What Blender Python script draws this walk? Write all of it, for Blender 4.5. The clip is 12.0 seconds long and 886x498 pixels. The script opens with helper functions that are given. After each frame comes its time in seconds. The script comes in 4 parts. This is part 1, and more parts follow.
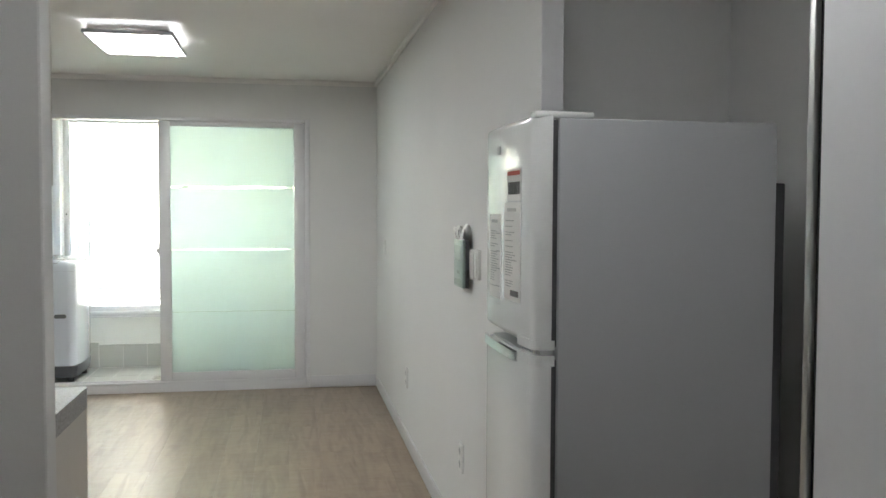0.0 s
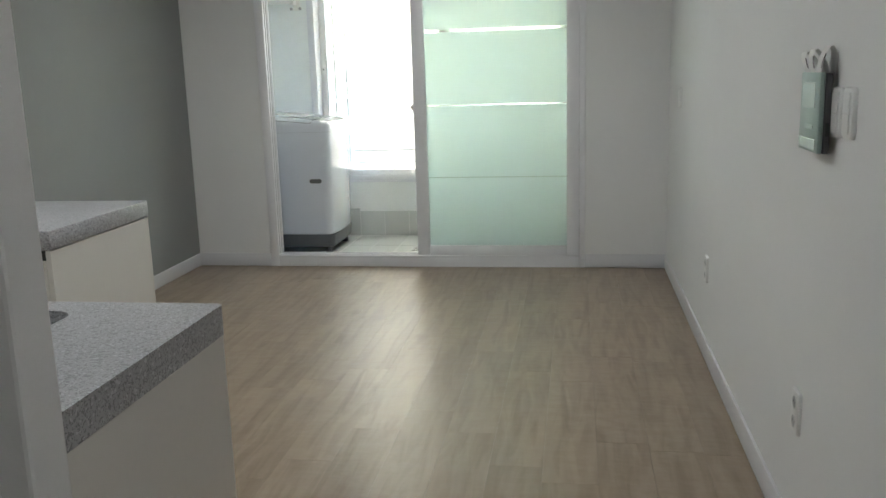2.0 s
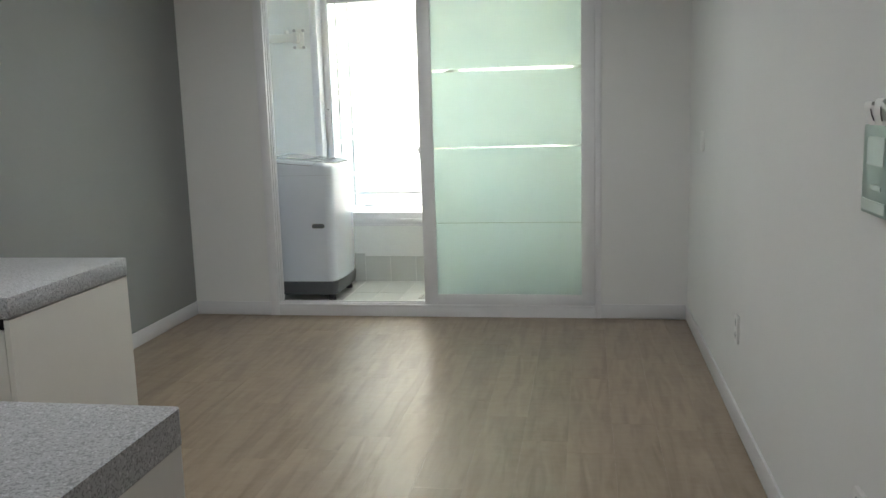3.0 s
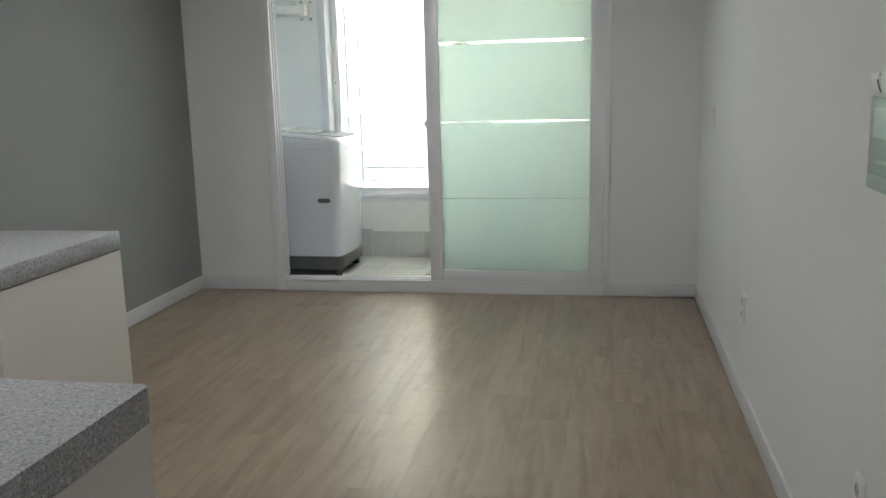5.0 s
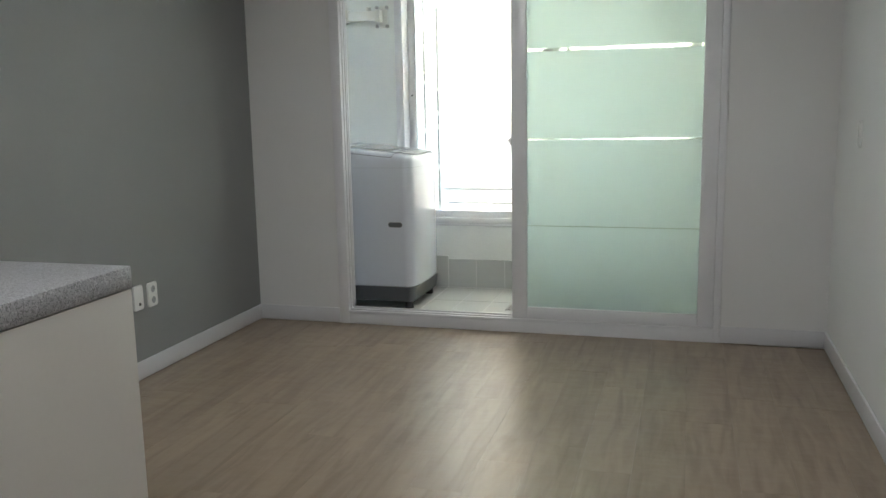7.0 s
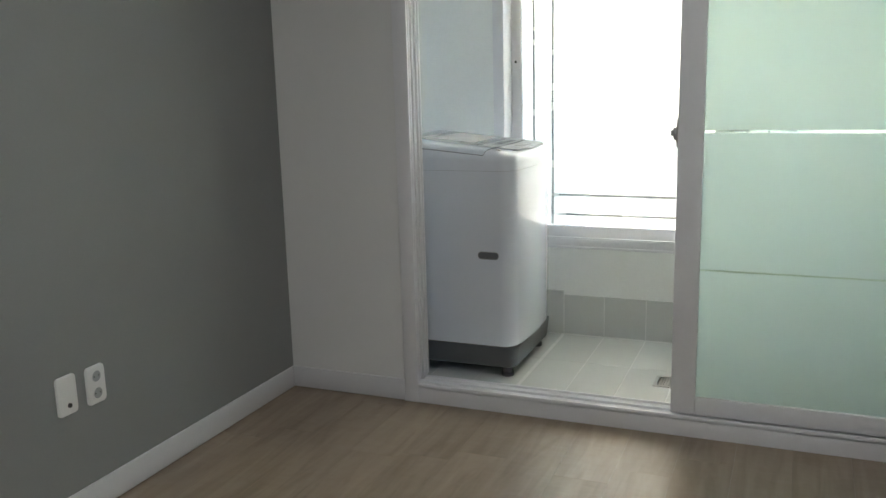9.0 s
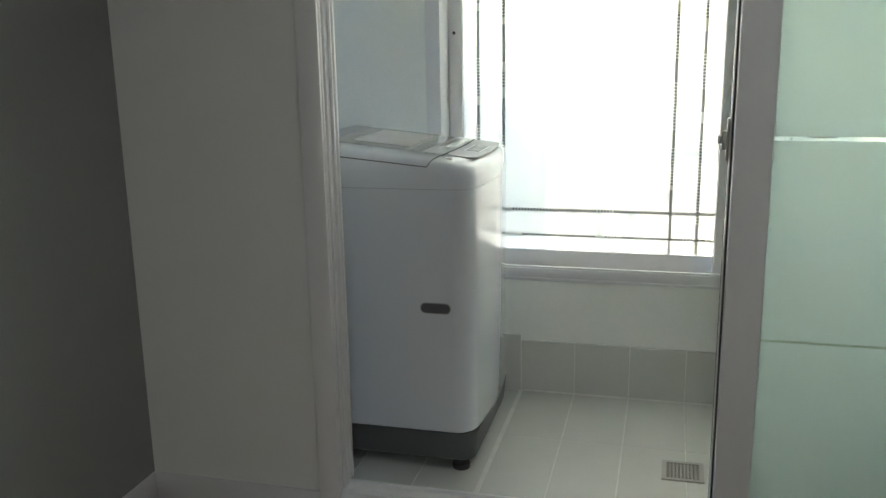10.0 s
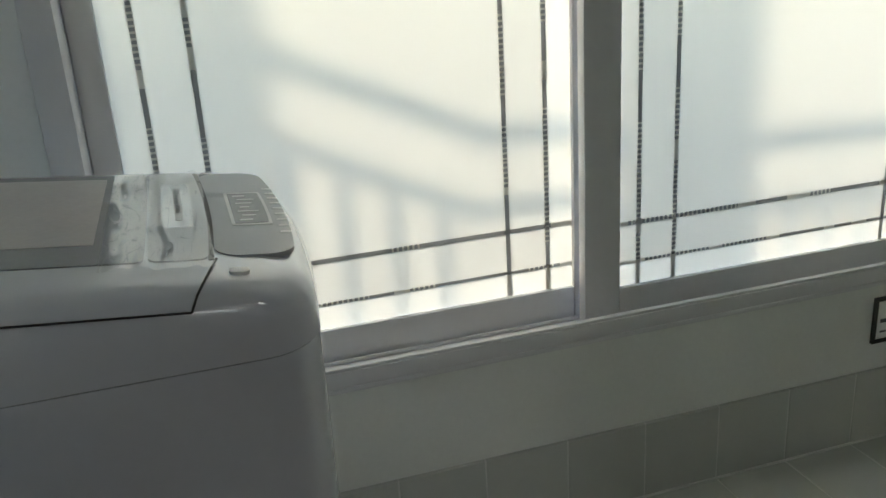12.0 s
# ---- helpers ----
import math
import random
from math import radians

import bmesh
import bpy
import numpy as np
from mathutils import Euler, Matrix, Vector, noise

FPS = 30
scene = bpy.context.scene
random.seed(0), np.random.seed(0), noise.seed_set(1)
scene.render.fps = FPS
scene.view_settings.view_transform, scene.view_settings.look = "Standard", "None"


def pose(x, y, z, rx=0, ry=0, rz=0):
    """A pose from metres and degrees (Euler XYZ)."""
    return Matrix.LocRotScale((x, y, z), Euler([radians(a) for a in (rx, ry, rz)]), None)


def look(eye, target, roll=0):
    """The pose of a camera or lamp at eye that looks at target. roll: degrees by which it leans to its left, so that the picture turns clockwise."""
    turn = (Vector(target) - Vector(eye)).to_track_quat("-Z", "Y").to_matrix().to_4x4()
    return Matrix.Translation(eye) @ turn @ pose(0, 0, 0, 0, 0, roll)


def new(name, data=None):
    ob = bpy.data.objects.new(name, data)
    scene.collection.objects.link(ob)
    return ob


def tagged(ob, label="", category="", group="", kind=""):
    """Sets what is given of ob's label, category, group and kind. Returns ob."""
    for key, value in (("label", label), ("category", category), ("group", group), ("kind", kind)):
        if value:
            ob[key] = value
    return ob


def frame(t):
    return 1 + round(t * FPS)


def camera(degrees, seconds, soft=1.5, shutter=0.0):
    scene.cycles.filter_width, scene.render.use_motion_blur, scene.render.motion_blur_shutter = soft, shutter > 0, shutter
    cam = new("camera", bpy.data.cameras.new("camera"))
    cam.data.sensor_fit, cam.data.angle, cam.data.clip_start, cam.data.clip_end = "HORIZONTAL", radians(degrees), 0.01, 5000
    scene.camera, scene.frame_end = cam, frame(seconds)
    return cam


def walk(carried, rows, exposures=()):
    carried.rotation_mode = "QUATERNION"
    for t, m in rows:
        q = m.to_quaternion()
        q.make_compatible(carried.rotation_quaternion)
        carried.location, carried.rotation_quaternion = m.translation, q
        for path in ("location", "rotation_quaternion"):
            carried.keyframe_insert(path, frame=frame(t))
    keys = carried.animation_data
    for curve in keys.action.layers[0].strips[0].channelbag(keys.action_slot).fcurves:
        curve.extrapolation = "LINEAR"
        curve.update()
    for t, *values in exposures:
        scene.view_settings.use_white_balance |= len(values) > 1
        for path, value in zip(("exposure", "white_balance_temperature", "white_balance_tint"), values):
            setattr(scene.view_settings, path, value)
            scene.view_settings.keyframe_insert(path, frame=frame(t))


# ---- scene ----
cam = camera(54.3, 12.0)
PATH = [
    (0, (0.15, -0.925, 1.407), (0.502, 1.042, 1.315), 0.2),
    (0.5, (0.166, -0.769, 1.345), (0.358, 1.203, 1.071), -0.3),
    (1, (0.165, -0.392, 1.338), (0.18, 1.577, 0.988), -1.2),
    (1.5, (0.23, -0.078, 1.322), (0.06, 1.88, 0.951), -1.6),
    (2, (0.254, 0.193, 1.319), (-0.05, 2.128, 0.914), -1.7),
    (2.5, (0.198, 0.406, 1.329), (-0.127, 2.339, 0.93), -1.7),
    (3, (0.219, 0.496, 1.353), (-0.107, 2.442, 1.027), -1.7),
    (3.2, (0.231, 0.526, 1.355), (-0.102, 2.479, 1.083), -1.1),
    (4.8, (0.261, 0.558, 1.359), (-0.093, 2.501, 1.043), -1.5),
    (5, (0.268, 0.563, 1.34), (-0.093, 2.493, 0.96), -1.5),
    (5.5, (0.287, 0.57, 1.307), (-0.094, 2.479, 0.847), -1.7),
    (6, (0.278, 0.634, 1.311), (-0.12, 2.553, 0.914), -1.1),
    (6.5, (0.18, 0.885, 1.316), (-0.251, 2.818, 1.037), -0.6),
    (7, (0.129, 1.189, 1.297), (-0.413, 3.085, 0.964), -1.1),
    (7.2, (0.112, 1.354, 1.295), (-0.481, 3.227, 0.921), -1.3),
    (8.8, (-0.339, 2.704, 1.315), (-1.1, 4.512, 0.923), -1.5),
    (9, (-0.432, 2.88, 1.302), (-1.184, 4.69, 0.906), -1.5),
    (9.5, (-0.702, 3.34, 1.296), (-1.364, 5.181, 0.878), -1.5),
    (10, (-0.959, 3.852, 1.305), (-1.457, 5.734, 0.849), -1.0),
    (10.5, (-1.182, 4.282, 1.306), (-1.514, 6.197, 0.834), -1.4),
    (11, (-1.332, 4.639, 1.297), (-1.479, 6.564, 0.777), -1.9),
    (11.5, (-1.448, 5.01, 1.301), (-1.321, 6.913, 0.697), -3.1),
    (12, (-1.601, 5.347, 1.301), (-1.065, 7.159, 0.645), -3.6),
]
EXPOSURES = [(0.0, 4.37, 6260, 8), (2.0, 4.0, 6210, 7), (5.0, 3.87, 6220, 8), (6.0, 3.94, 6220, 8), (7.0, 3.76, 6210, 9), (9.0, 3.63, 6240, 9), (10.5, 2.74, 6330, 5), (12.0, 2.14, 6330, 8)]
walk(cam, [(t, look(eye, aim, lean)) for t, eye, aim, lean in PATH], EXPOSURES)

# ---- light ----
world = bpy.data.worlds.new("daylight")
scene.world = world
world.use_nodes = True
wn = world.node_tree
sky = wn.nodes.new("ShaderNodeTexSky")
sky.sky_type = "NISHITA"
sky.sun_disc = False
SUN_EL, SUN_SIDE = 30.0, 0.30
sky.sun_elevation = radians(SUN_EL)
sky.sun_rotation = -math.atan(SUN_SIDE)
wn.links.new(sky.outputs[0], wn.nodes["Background"].inputs[0])
wn.nodes["Background"].inputs[1].default_value = 0.15
sun = new("sun", bpy.data.lights.new("sun", "SUN"))
sun.data.energy = 0.45
sun.data.angle = radians(1.8)
sun.data.color = (1.0, 0.83, 0.60)
SUN_DZ = math.tan(radians(SUN_EL)) * math.hypot(1, SUN_SIDE)
sun.matrix_world = look((-SUN_SIDE * 8, 7 + 8, 1 + SUN_DZ * 8), (0, 7, 1))

# ---- materials ----


def mat(name, col, rough=0.6, metal=0.0, var=0.06, scale=3.0, fine=120.0, bump=0.05, spec=0.5, stretch=(1, 1, 1), coat=0.0, per_piece=0.0, rvar=0.0):
    m = bpy.data.materials.new(name)
    m.use_nodes = True
    n, l = m.node_tree.nodes, m.node_tree.links
    b = n["Principled BSDF"]
    tc = n.new("ShaderNodeTexCoord")
    mp = n.new("ShaderNodeMapping")
    mp.inputs["Scale"].default_value = stretch
    l.new(tc.outputs["Object"], mp.inputs[0])
    info = n.new("ShaderNodeObjectInfo")
    if per_piece:
        off = n.new("ShaderNodeVectorMath")
        off.operation = "SCALE"
        off.inputs[0].default_value = (37.0, 53.0, 11.0)
        l.new(info.outputs["Random"], off.inputs["Scale"])
        l.new(off.outputs[0], mp.inputs["Location"])
    big, small = n.new("ShaderNodeTexNoise"), n.new("ShaderNodeTexNoise")
    big.inputs["Scale"].default_value, big.inputs["Detail"].default_value = scale, 4
    small.inputs["Scale"].default_value, small.inputs["Detail"].default_value = fine, 3
    l.new(mp.outputs[0], big.inputs[0])
    l.new(mp.outputs[0], small.inputs[0])
    add = n.new("ShaderNodeMath")
    add.operation = "MULTIPLY_ADD"
    add.inputs[1].default_value = 0.5
    l.new(small.outputs[0], add.inputs[0])
    l.new(big.outputs[0], add.inputs[2])
    rng = n.new("ShaderNodeMapRange")
    rng.inputs["From Min"].default_value, rng.inputs["From Max"].default_value = 0.45, 1.05
    rng.inputs["To Min"].default_value, rng.inputs["To Max"].default_value = 1 - var, 1 + var
    l.new(add.outputs[0], rng.inputs[0])
    val = rng.outputs[0]
    if per_piece:
        pr = n.new("ShaderNodeMapRange")
        pr.inputs["To Min"].default_value, pr.inputs["To Max"].default_value = 1 - per_piece, 1 + per_piece
        l.new(info.outputs["Random"], pr.inputs[0])
        mul = n.new("ShaderNodeMath")
        mul.operation = "MULTIPLY"
        l.new(val, mul.inputs[0])
        l.new(pr.outputs[0], mul.inputs[1])
        val = mul.outputs[0]
    tint = n.new("ShaderNodeVectorMath")
    tint.operation = "SCALE"
    tint.inputs[0].default_value = col
    l.new(val, tint.inputs["Scale"])
    l.new(tint.outputs[0], b.inputs["Base Color"])
    rr = n.new("ShaderNodeMapRange")
    rr.inputs["From Min"].default_value, rr.inputs["From Max"].default_value = 0.3, 0.7
    rr.inputs["To Min"].default_value, rr.inputs["To Max"].default_value = max(0.02, rough - rvar), min(1, rough + rvar)
    l.new(big.outputs[0], rr.inputs[0])
    b.inputs["Roughness"].default_value = rough
    if rvar:
        l.new(rr.outputs[0], b.inputs["Roughness"])
    b.inputs["Metallic"].default_value = metal
    b.inputs["Specular IOR Level"].default_value = spec
    b.inputs["Coat Weight"].default_value = coat
    if bump:
        bp = n.new("ShaderNodeBump")
        bp.inputs["Strength"].default_value, bp.inputs["Distance"].default_value = bump, 0.002
        l.new(add.outputs[0], bp.inputs["Height"])
        l.new(bp.outputs[0], b.inputs["Normal"])
    return m


def wood_floor():
    m = mat("oak_vinyl", (0.305, 0.241, 0.178), 0.32, var=0.11, scale=2.2, fine=9.0, bump=0.05, stretch=(4.5, 0.9, 1), per_piece=0.07, spec=0.46)
    n, l = m.node_tree.nodes, m.node_tree.links
    b = n["Principled BSDF"]
    old = b.inputs["Base Color"].links[0].from_socket
    tc = n.new("ShaderNodeTexCoord")
    mp = n.new("ShaderNodeMapping")
    mp.inputs["Scale"].default_value = (9.0, 1.1, 1)
    off = n.new("ShaderNodeVectorMath")
    off.operation = "SCALE"
    off.inputs[0].default_value = (91.0, 17.0, 5.0)
    info = n.new("ShaderNodeObjectInfo")
    l.new(info.outputs["Random"], off.inputs["Scale"])
    l.new(off.outputs[0], mp.inputs["Location"])
    l.new(tc.outputs["Object"], mp.inputs[0])
    g = n.new("ShaderNodeTexNoise")
    g.inputs["Scale"].default_value, g.inputs["Detail"].default_value, g.inputs["Distortion"].default_value = 2.0, 6, 0.9
    l.new(mp.outputs[0], g.inputs[0])
    r = n.new("ShaderNodeMapRange")
    r.inputs["From Min"].default_value, r.inputs["From Max"].default_value = 0.42, 0.72
    l.new(g.outputs[0], r.inputs[0])
    mix = n.new("ShaderNodeMix")
    mix.data_type = "RGBA"
    mix.inputs["B"].default_value = (0.150, 0.112, 0.079, 1)
    sc = n.new("ShaderNodeMath")
    sc.operation = "MULTIPLY"
    sc.inputs[1].default_value = 0.55
    l.new(r.outputs[0], sc.inputs[0])
    l.new(sc.outputs[0], mix.inputs["Factor"])
    l.new(old, mix.inputs["A"])
    l.new(mix.outputs["Result"], b.inputs["Base Color"])
    wv, geo = n.new("ShaderNodeTexNoise"), n.new("ShaderNodeNewGeometry")
    wv.inputs["Scale"].default_value, wv.inputs["Detail"].default_value = 5.5, 2
    wm = n.new("ShaderNodeMapping")
    wm.inputs["Scale"].default_value = (1.5, 2.4, 1)
    l.new(geo.outputs["Position"], wm.inputs[0])
    l.new(wm.outputs[0], wv.inputs[0])
    bp = n.new("ShaderNodeBump")
    bp.inputs["Strength"].default_value, bp.inputs["Distance"].default_value = 0.42, 0.006
    l.new(wv.outputs[0], bp.inputs["Height"])
    l.new(b.inputs["Normal"].links[0].from_socket, bp.inputs["Normal"])
    l.new(bp.outputs[0], b.inputs["Normal"])
    return m


def speckled(name, col, dark, light, rough=0.35):
    m = mat(name, col, rough, var=0.05, scale=8, fine=60, bump=0.02)
    n, l = m.node_tree.nodes, m.node_tree.links
    b = n["Principled BSDF"]
    last = b.inputs["Base Color"].links[0].from_socket
    tc = n.new("ShaderNodeTexCoord")
    for sc, lo, hi, c in ((150, 0.60, 0.63, dark), (130, 0.62, 0.66, light), (260, 0.58, 0.62, dark)):
        t = n.new("ShaderNodeTexNoise")
        t.inputs["Scale"].default_value, t.inputs["Detail"].default_value = sc, 1
        add = n.new("ShaderNodeVectorMath")
        add.inputs[1].default_value = (sc, sc * 0.37, 1.3)
        l.new(tc.outputs["Object"], add.inputs[0])
        l.new(add.outputs[0], t.inputs[0])
        r = n.new("ShaderNodeMapRange")
        r.inputs["From Min"].default_value, r.inputs["From Max"].default_value = lo, hi
        l.new(t.outputs[0], r.inputs[0])
        mx = n.new("ShaderNodeMix")
        mx.data_type = "RGBA"
        mx.inputs["B"].default_value = (*c, 1)
        l.new(r.outputs[0], mx.inputs["Factor"])
        l.new(last, mx.inputs["A"])
        last = mx.outputs["Result"]
    l.new(last, b.inputs["Base Color"])
    return m


def frosted(name, col, body, gloss=0.05, rough=0.25, ahead=0.5, spread=0.5):
    """Frosted film: part of the light passes on roughly ahead, part is scattered all round."""
    m = bpy.data.materials.new(name)
    m.use_nodes = True
    n, l = m.node_tree.nodes, m.node_tree.links
    out = n["Material Output"]
    n.remove(n["Principled BSDF"])
    tr, df, gl, rf = n.new("ShaderNodeBsdfTranslucent"), n.new("ShaderNodeBsdfDiffuse"), n.new("ShaderNodeBsdfGlossy"), n.new("ShaderNodeBsdfRefraction")
    tc, nz, rg, tint = n.new("ShaderNodeTexCoord"), n.new("ShaderNodeTexNoise"), n.new("ShaderNodeMapRange"), n.new("ShaderNodeVectorMath")
    nz.inputs["Scale"].default_value = 2.0
    l.new(tc.outputs["Object"], nz.inputs[0])
    rg.inputs["To Min"].default_value, rg.inputs["To Max"].default_value = 0.96, 1.02
    l.new(nz.outputs[0], rg.inputs[0])
    tint.operation = "SCALE"
    tint.inputs[0].default_value = col
    l.new(rg.outputs[0], tint.inputs["Scale"])
    l.new(tint.outputs[0], tr.inputs[0])
    rf.inputs[0].default_value = (*col, 1)
    rf.inputs["Roughness"].default_value, rf.inputs["IOR"].default_value = spread, 1.3
    df.inputs[0].default_value = (*[c * 0.9 for c in col], 1)
    gl.inputs["Roughness"].default_value = rough
    p, a, c = n.new("ShaderNodeMixShader"), n.new("ShaderNodeMixShader"), n.new("ShaderNodeMixShader")
    p.inputs[0].default_value, a.inputs[0].default_value, c.inputs[0].default_value = ahead, body, gloss
    l.new(tr.outputs[0], p.inputs[1])
    l.new(rf.outputs[0], p.inputs[2])
    l.new(p.outputs[0], a.inputs[1])
    l.new(df.outputs[0], a.inputs[2])
    l.new(a.outputs[0], c.inputs[1])
    l.new(gl.outputs[0], c.inputs[2])
    l.new(c.outputs[0], out.inputs[0])
    return m


def clear_glass(name, tint=(0.95, 0.98, 0.96)):
    m = bpy.data.materials.new(name)
    m.use_nodes = True
    n, l = m.node_tree.nodes, m.node_tree.links
    n.remove(n["Principled BSDF"])
    t, g, mx, fr = n.new("ShaderNodeBsdfTransparent"), n.new("ShaderNodeBsdfGlossy"), n.new("ShaderNodeMixShader"), n.new("ShaderNodeFresnel")
    t.inputs[0].default_value = (*tint, 1)
    g.inputs["Roughness"].default_value = 0.02
    l.new(fr.outputs[0], mx.inputs[0])
    l.new(t.outputs[0], mx.inputs[1])
    l.new(g.outputs[0], mx.inputs[2])
    l.new(mx.outputs[0], n["Material Output"].inputs[0])
    return m


def thin_wrap(name, gloss):
    m = clear_glass(name, (0.96, 0.97, 0.97))
    n, l = m.node_tree.nodes, m.node_tree.links
    mx = n["Mix Shader"]
    l.remove(mx.inputs[0].links[0])
    mx.inputs[0].default_value = gloss
    n["Glossy BSDF"].inputs["Roughness"].default_value = 0.06
    return m


def glow(name, col, power):
    m = bpy.data.materials.new(name)
    m.use_nodes = True
    b = m.node_tree.nodes["Principled BSDF"]
    b.inputs["Base Color"].default_value = (0.85, 0.85, 0.85, 1)
    b.inputs["Emission Color"].default_value = (*col, 1)
    b.inputs["Emission Strength"].default_value = power
    return m


M_WALL = mat("white_wallpaper", (0.74, 0.74, 0.735), 0.75, var=0.03, scale=1.5, fine=260, bump=0.12)
M_GREY = mat("grey_wallpaper", (0.245, 0.252, 0.25), 0.7, var=0.05, scale=1.8, fine=240, bump=0.15)
M_CEIL = mat("ceiling_paper", (0.86, 0.85, 0.83), 0.85, var=0.02, scale=1.5, fine=200, bump=0.1)
M_TRIM = mat("white_trim", (0.66, 0.66, 0.68), 0.35, var=0.025, scale=4, fine=60, bump=0.02)
M_PVC = mat("white_pvc", (0.77, 0.77, 0.79), 0.28, var=0.025, scale=5, fine=60, bump=0.015)
M_PAINT = mat("balcony_paint", (0.86, 0.875, 0.85), 0.6, var=0.04, scale=3, fine=90, bump=0.12)
M_TILE = mat("grey_tile", (0.58, 0.59, 0.565), 0.40, var=0.03, scale=6, fine=110, bump=0.02, per_piece=0.02)
M_GROUT = mat("white_grout", (0.74, 0.74, 0.72), 0.8, var=0.1, scale=20, fine=200, bump=0.1)
M_WOOD = wood_floor()
M_SEAM = mat("floor_seam", (0.19, 0.145, 0.105), 0.7, var=0.1)
M_STONE = speckled("grey_stone_top", (0.385, 0.385, 0.40), (0.21, 0.21, 0.215), (0.54, 0.54, 0.56), 0.28)
M_CAB = mat("cream_laminate", (0.68, 0.66, 0.62), 0.3, var=0.02, scale=3, fine=60, bump=0)
# Real black parts, and shade in gaps and holes put in as colour.
M_DARK = mat("black_and_gap_shade", (0.03, 0.03, 0.03), 0.6, var=0.1)
M_STEEL = mat("brushed_steel", (0.62, 0.62, 0.62), 0.28, 1.0, var=0.05, scale=6, fine=90, bump=0.03, stretch=(1, 12, 1))
M_LATCH = mat("dull_latch_metal", (0.50, 0.49, 0.48), 0.35, 1.0, var=0.1)
M_CHROME = mat("chrome", (0.75, 0.75, 0.76), 0.12, 1.0, var=0.03)
M_FRIDGE = mat("fridge_front", (0.80, 0.81, 0.81), 0.16, var=0.02, scale=4, fine=80, bump=0.008, coat=0.3)
M_FRSIDE = mat("fridge_side", (0.41, 0.42, 0.435), 0.5, var=0.025, scale=3, fine=300, bump=0.06)
M_RUBBER = mat("dark_rubber", (0.07, 0.07, 0.075), 0.6, var=0.1)
M_WASHER = mat("washer_white", (0.67, 0.705, 0.765), 0.2, var=0.015, scale=3, fine=80, bump=0.008, coat=1.0)
M_LABEL = mat("label_grey", (0.15, 0.155, 0.16), 0.3, var=0.04, bump=0.0)
M_SEAMGREY = mat("seam_grey", (0.40, 0.42, 0.45), 0.5, var=0.03, bump=0.0)
M_WGREY = mat("washer_grey", (0.34, 0.35, 0.36), 0.3, var=0.03, bump=0.01)
M_BASE = mat("washer_base", (0.10, 0.105, 0.11), 0.45, var=0.08)
M_LID = mat("smoked_lid", (0.33, 0.34, 0.35), 0.14, var=0.05, coat=0.3, bump=0.0)
M_FILMWRAP = thin_wrap("plastic_wrap", 0.28)
M_LIDSHEET = mat("pale_lid_sheet", (0.56, 0.54, 0.53), 0.22, var=0.08, scale=9, bump=0.02)
M_BRACKET = mat("cream_metal", (0.86, 0.85, 0.80), 0.35, var=0.03, bump=0.01)
M_PANEL = mat("pale_panel", (0.31, 0.32, 0.335), 0.3, var=0.02, bump=0.01)
M_PAPER = mat("paper", (0.82, 0.82, 0.80), 0.7, var=0.02, bump=0.03)
M_INK = mat("ink", (0.10, 0.10, 0.10), 0.7, var=0.1)
M_INKL = mat("pale_ink", (0.42, 0.42, 0.42), 0.7, var=0.1)
M_RED = mat("red_print", (0.45, 0.07, 0.05), 0.6, var=0.05)
M_PLATE = mat("switch_plastic", (0.74, 0.74, 0.73), 0.3, var=0.015, bump=0.005)
M_GREEN = mat("green_grey_plastic", (0.30, 0.38, 0.345), 0.35, var=0.03, bump=0.02)
M_LCD = mat("pale_display", (0.52, 0.58, 0.55), 0.2, var=0.03)
M_CONC = mat("concrete", (0.30, 0.30, 0.29), 0.85, var=0.15, scale=2, fine=30, bump=0.3)
M_GROUND = mat("ground", (0.20, 0.19, 0.17), 0.9, var=0.2, scale=0.7, fine=20, bump=0.4)
M_RAIL = mat("painted_rail", (0.30, 0.31, 0.32), 0.5, var=0.08)
M_WINFILM = frosted("window_film", (0.97, 0.94, 0.86), 0.30, ahead=0.12, spread=0.75)
M_WINRIM = frosted("window_film_margin", (1.0, 0.97, 0.89), 0.10, ahead=0.10, spread=0.7)
M_DOORFILM = frosted("door_film", (0.80, 0.895, 0.90), 0.14, ahead=0.02, spread=0.8)
M_CLEAR = clear_glass("clear_glass")
M_LINEFILL = frosted("line_fill", (0.40, 0.40, 0.39), 0.06, ahead=0.2, spread=0.7)
M_LED = glow("led_diffuser", (1.0, 0.985, 0.955), 1.15)
# Glow of the added hallway fill lamp; no such lamp is in view.
M_LED_HALL_FILL = glow("hall_fill_diffuser", (1.0, 0.98, 0.95), 0.42)
M_LED_KITCHEN_UNSEEN = glow("unseen_kitchen_diffuser", (1.0, 0.985, 0.955), 1.15)
M_ACRYL = mat("acrylic_rim", (0.65, 0.66, 0.72), 0.1, 0.4, var=0.05)

# ---- mesh helpers ----


def part(name, bm, material, parent=None, label="", smooth=False):
    me = bpy.data.meshes.new(name)
    bmesh.ops.recalc_face_normals(bm, faces=bm.faces[:])
    bm.to_mesh(me)
    bm.free()
    me.materials.append(material)
    if smooth:
        me.shade_smooth()
        me.set_sharp_from_angle(angle=radians(38))
    ob = new(name, me)
    if parent is not None:
        ob.parent = parent
    if label:
        ob["label"] = label
    return ob


def empty(name, label="", category="", group="", kind="", at=(0, 0, 0)):
    ob = new(name)
    ob.empty_display_size = 0.05
    ob.location = at
    return tagged(ob, label, category, group, kind)


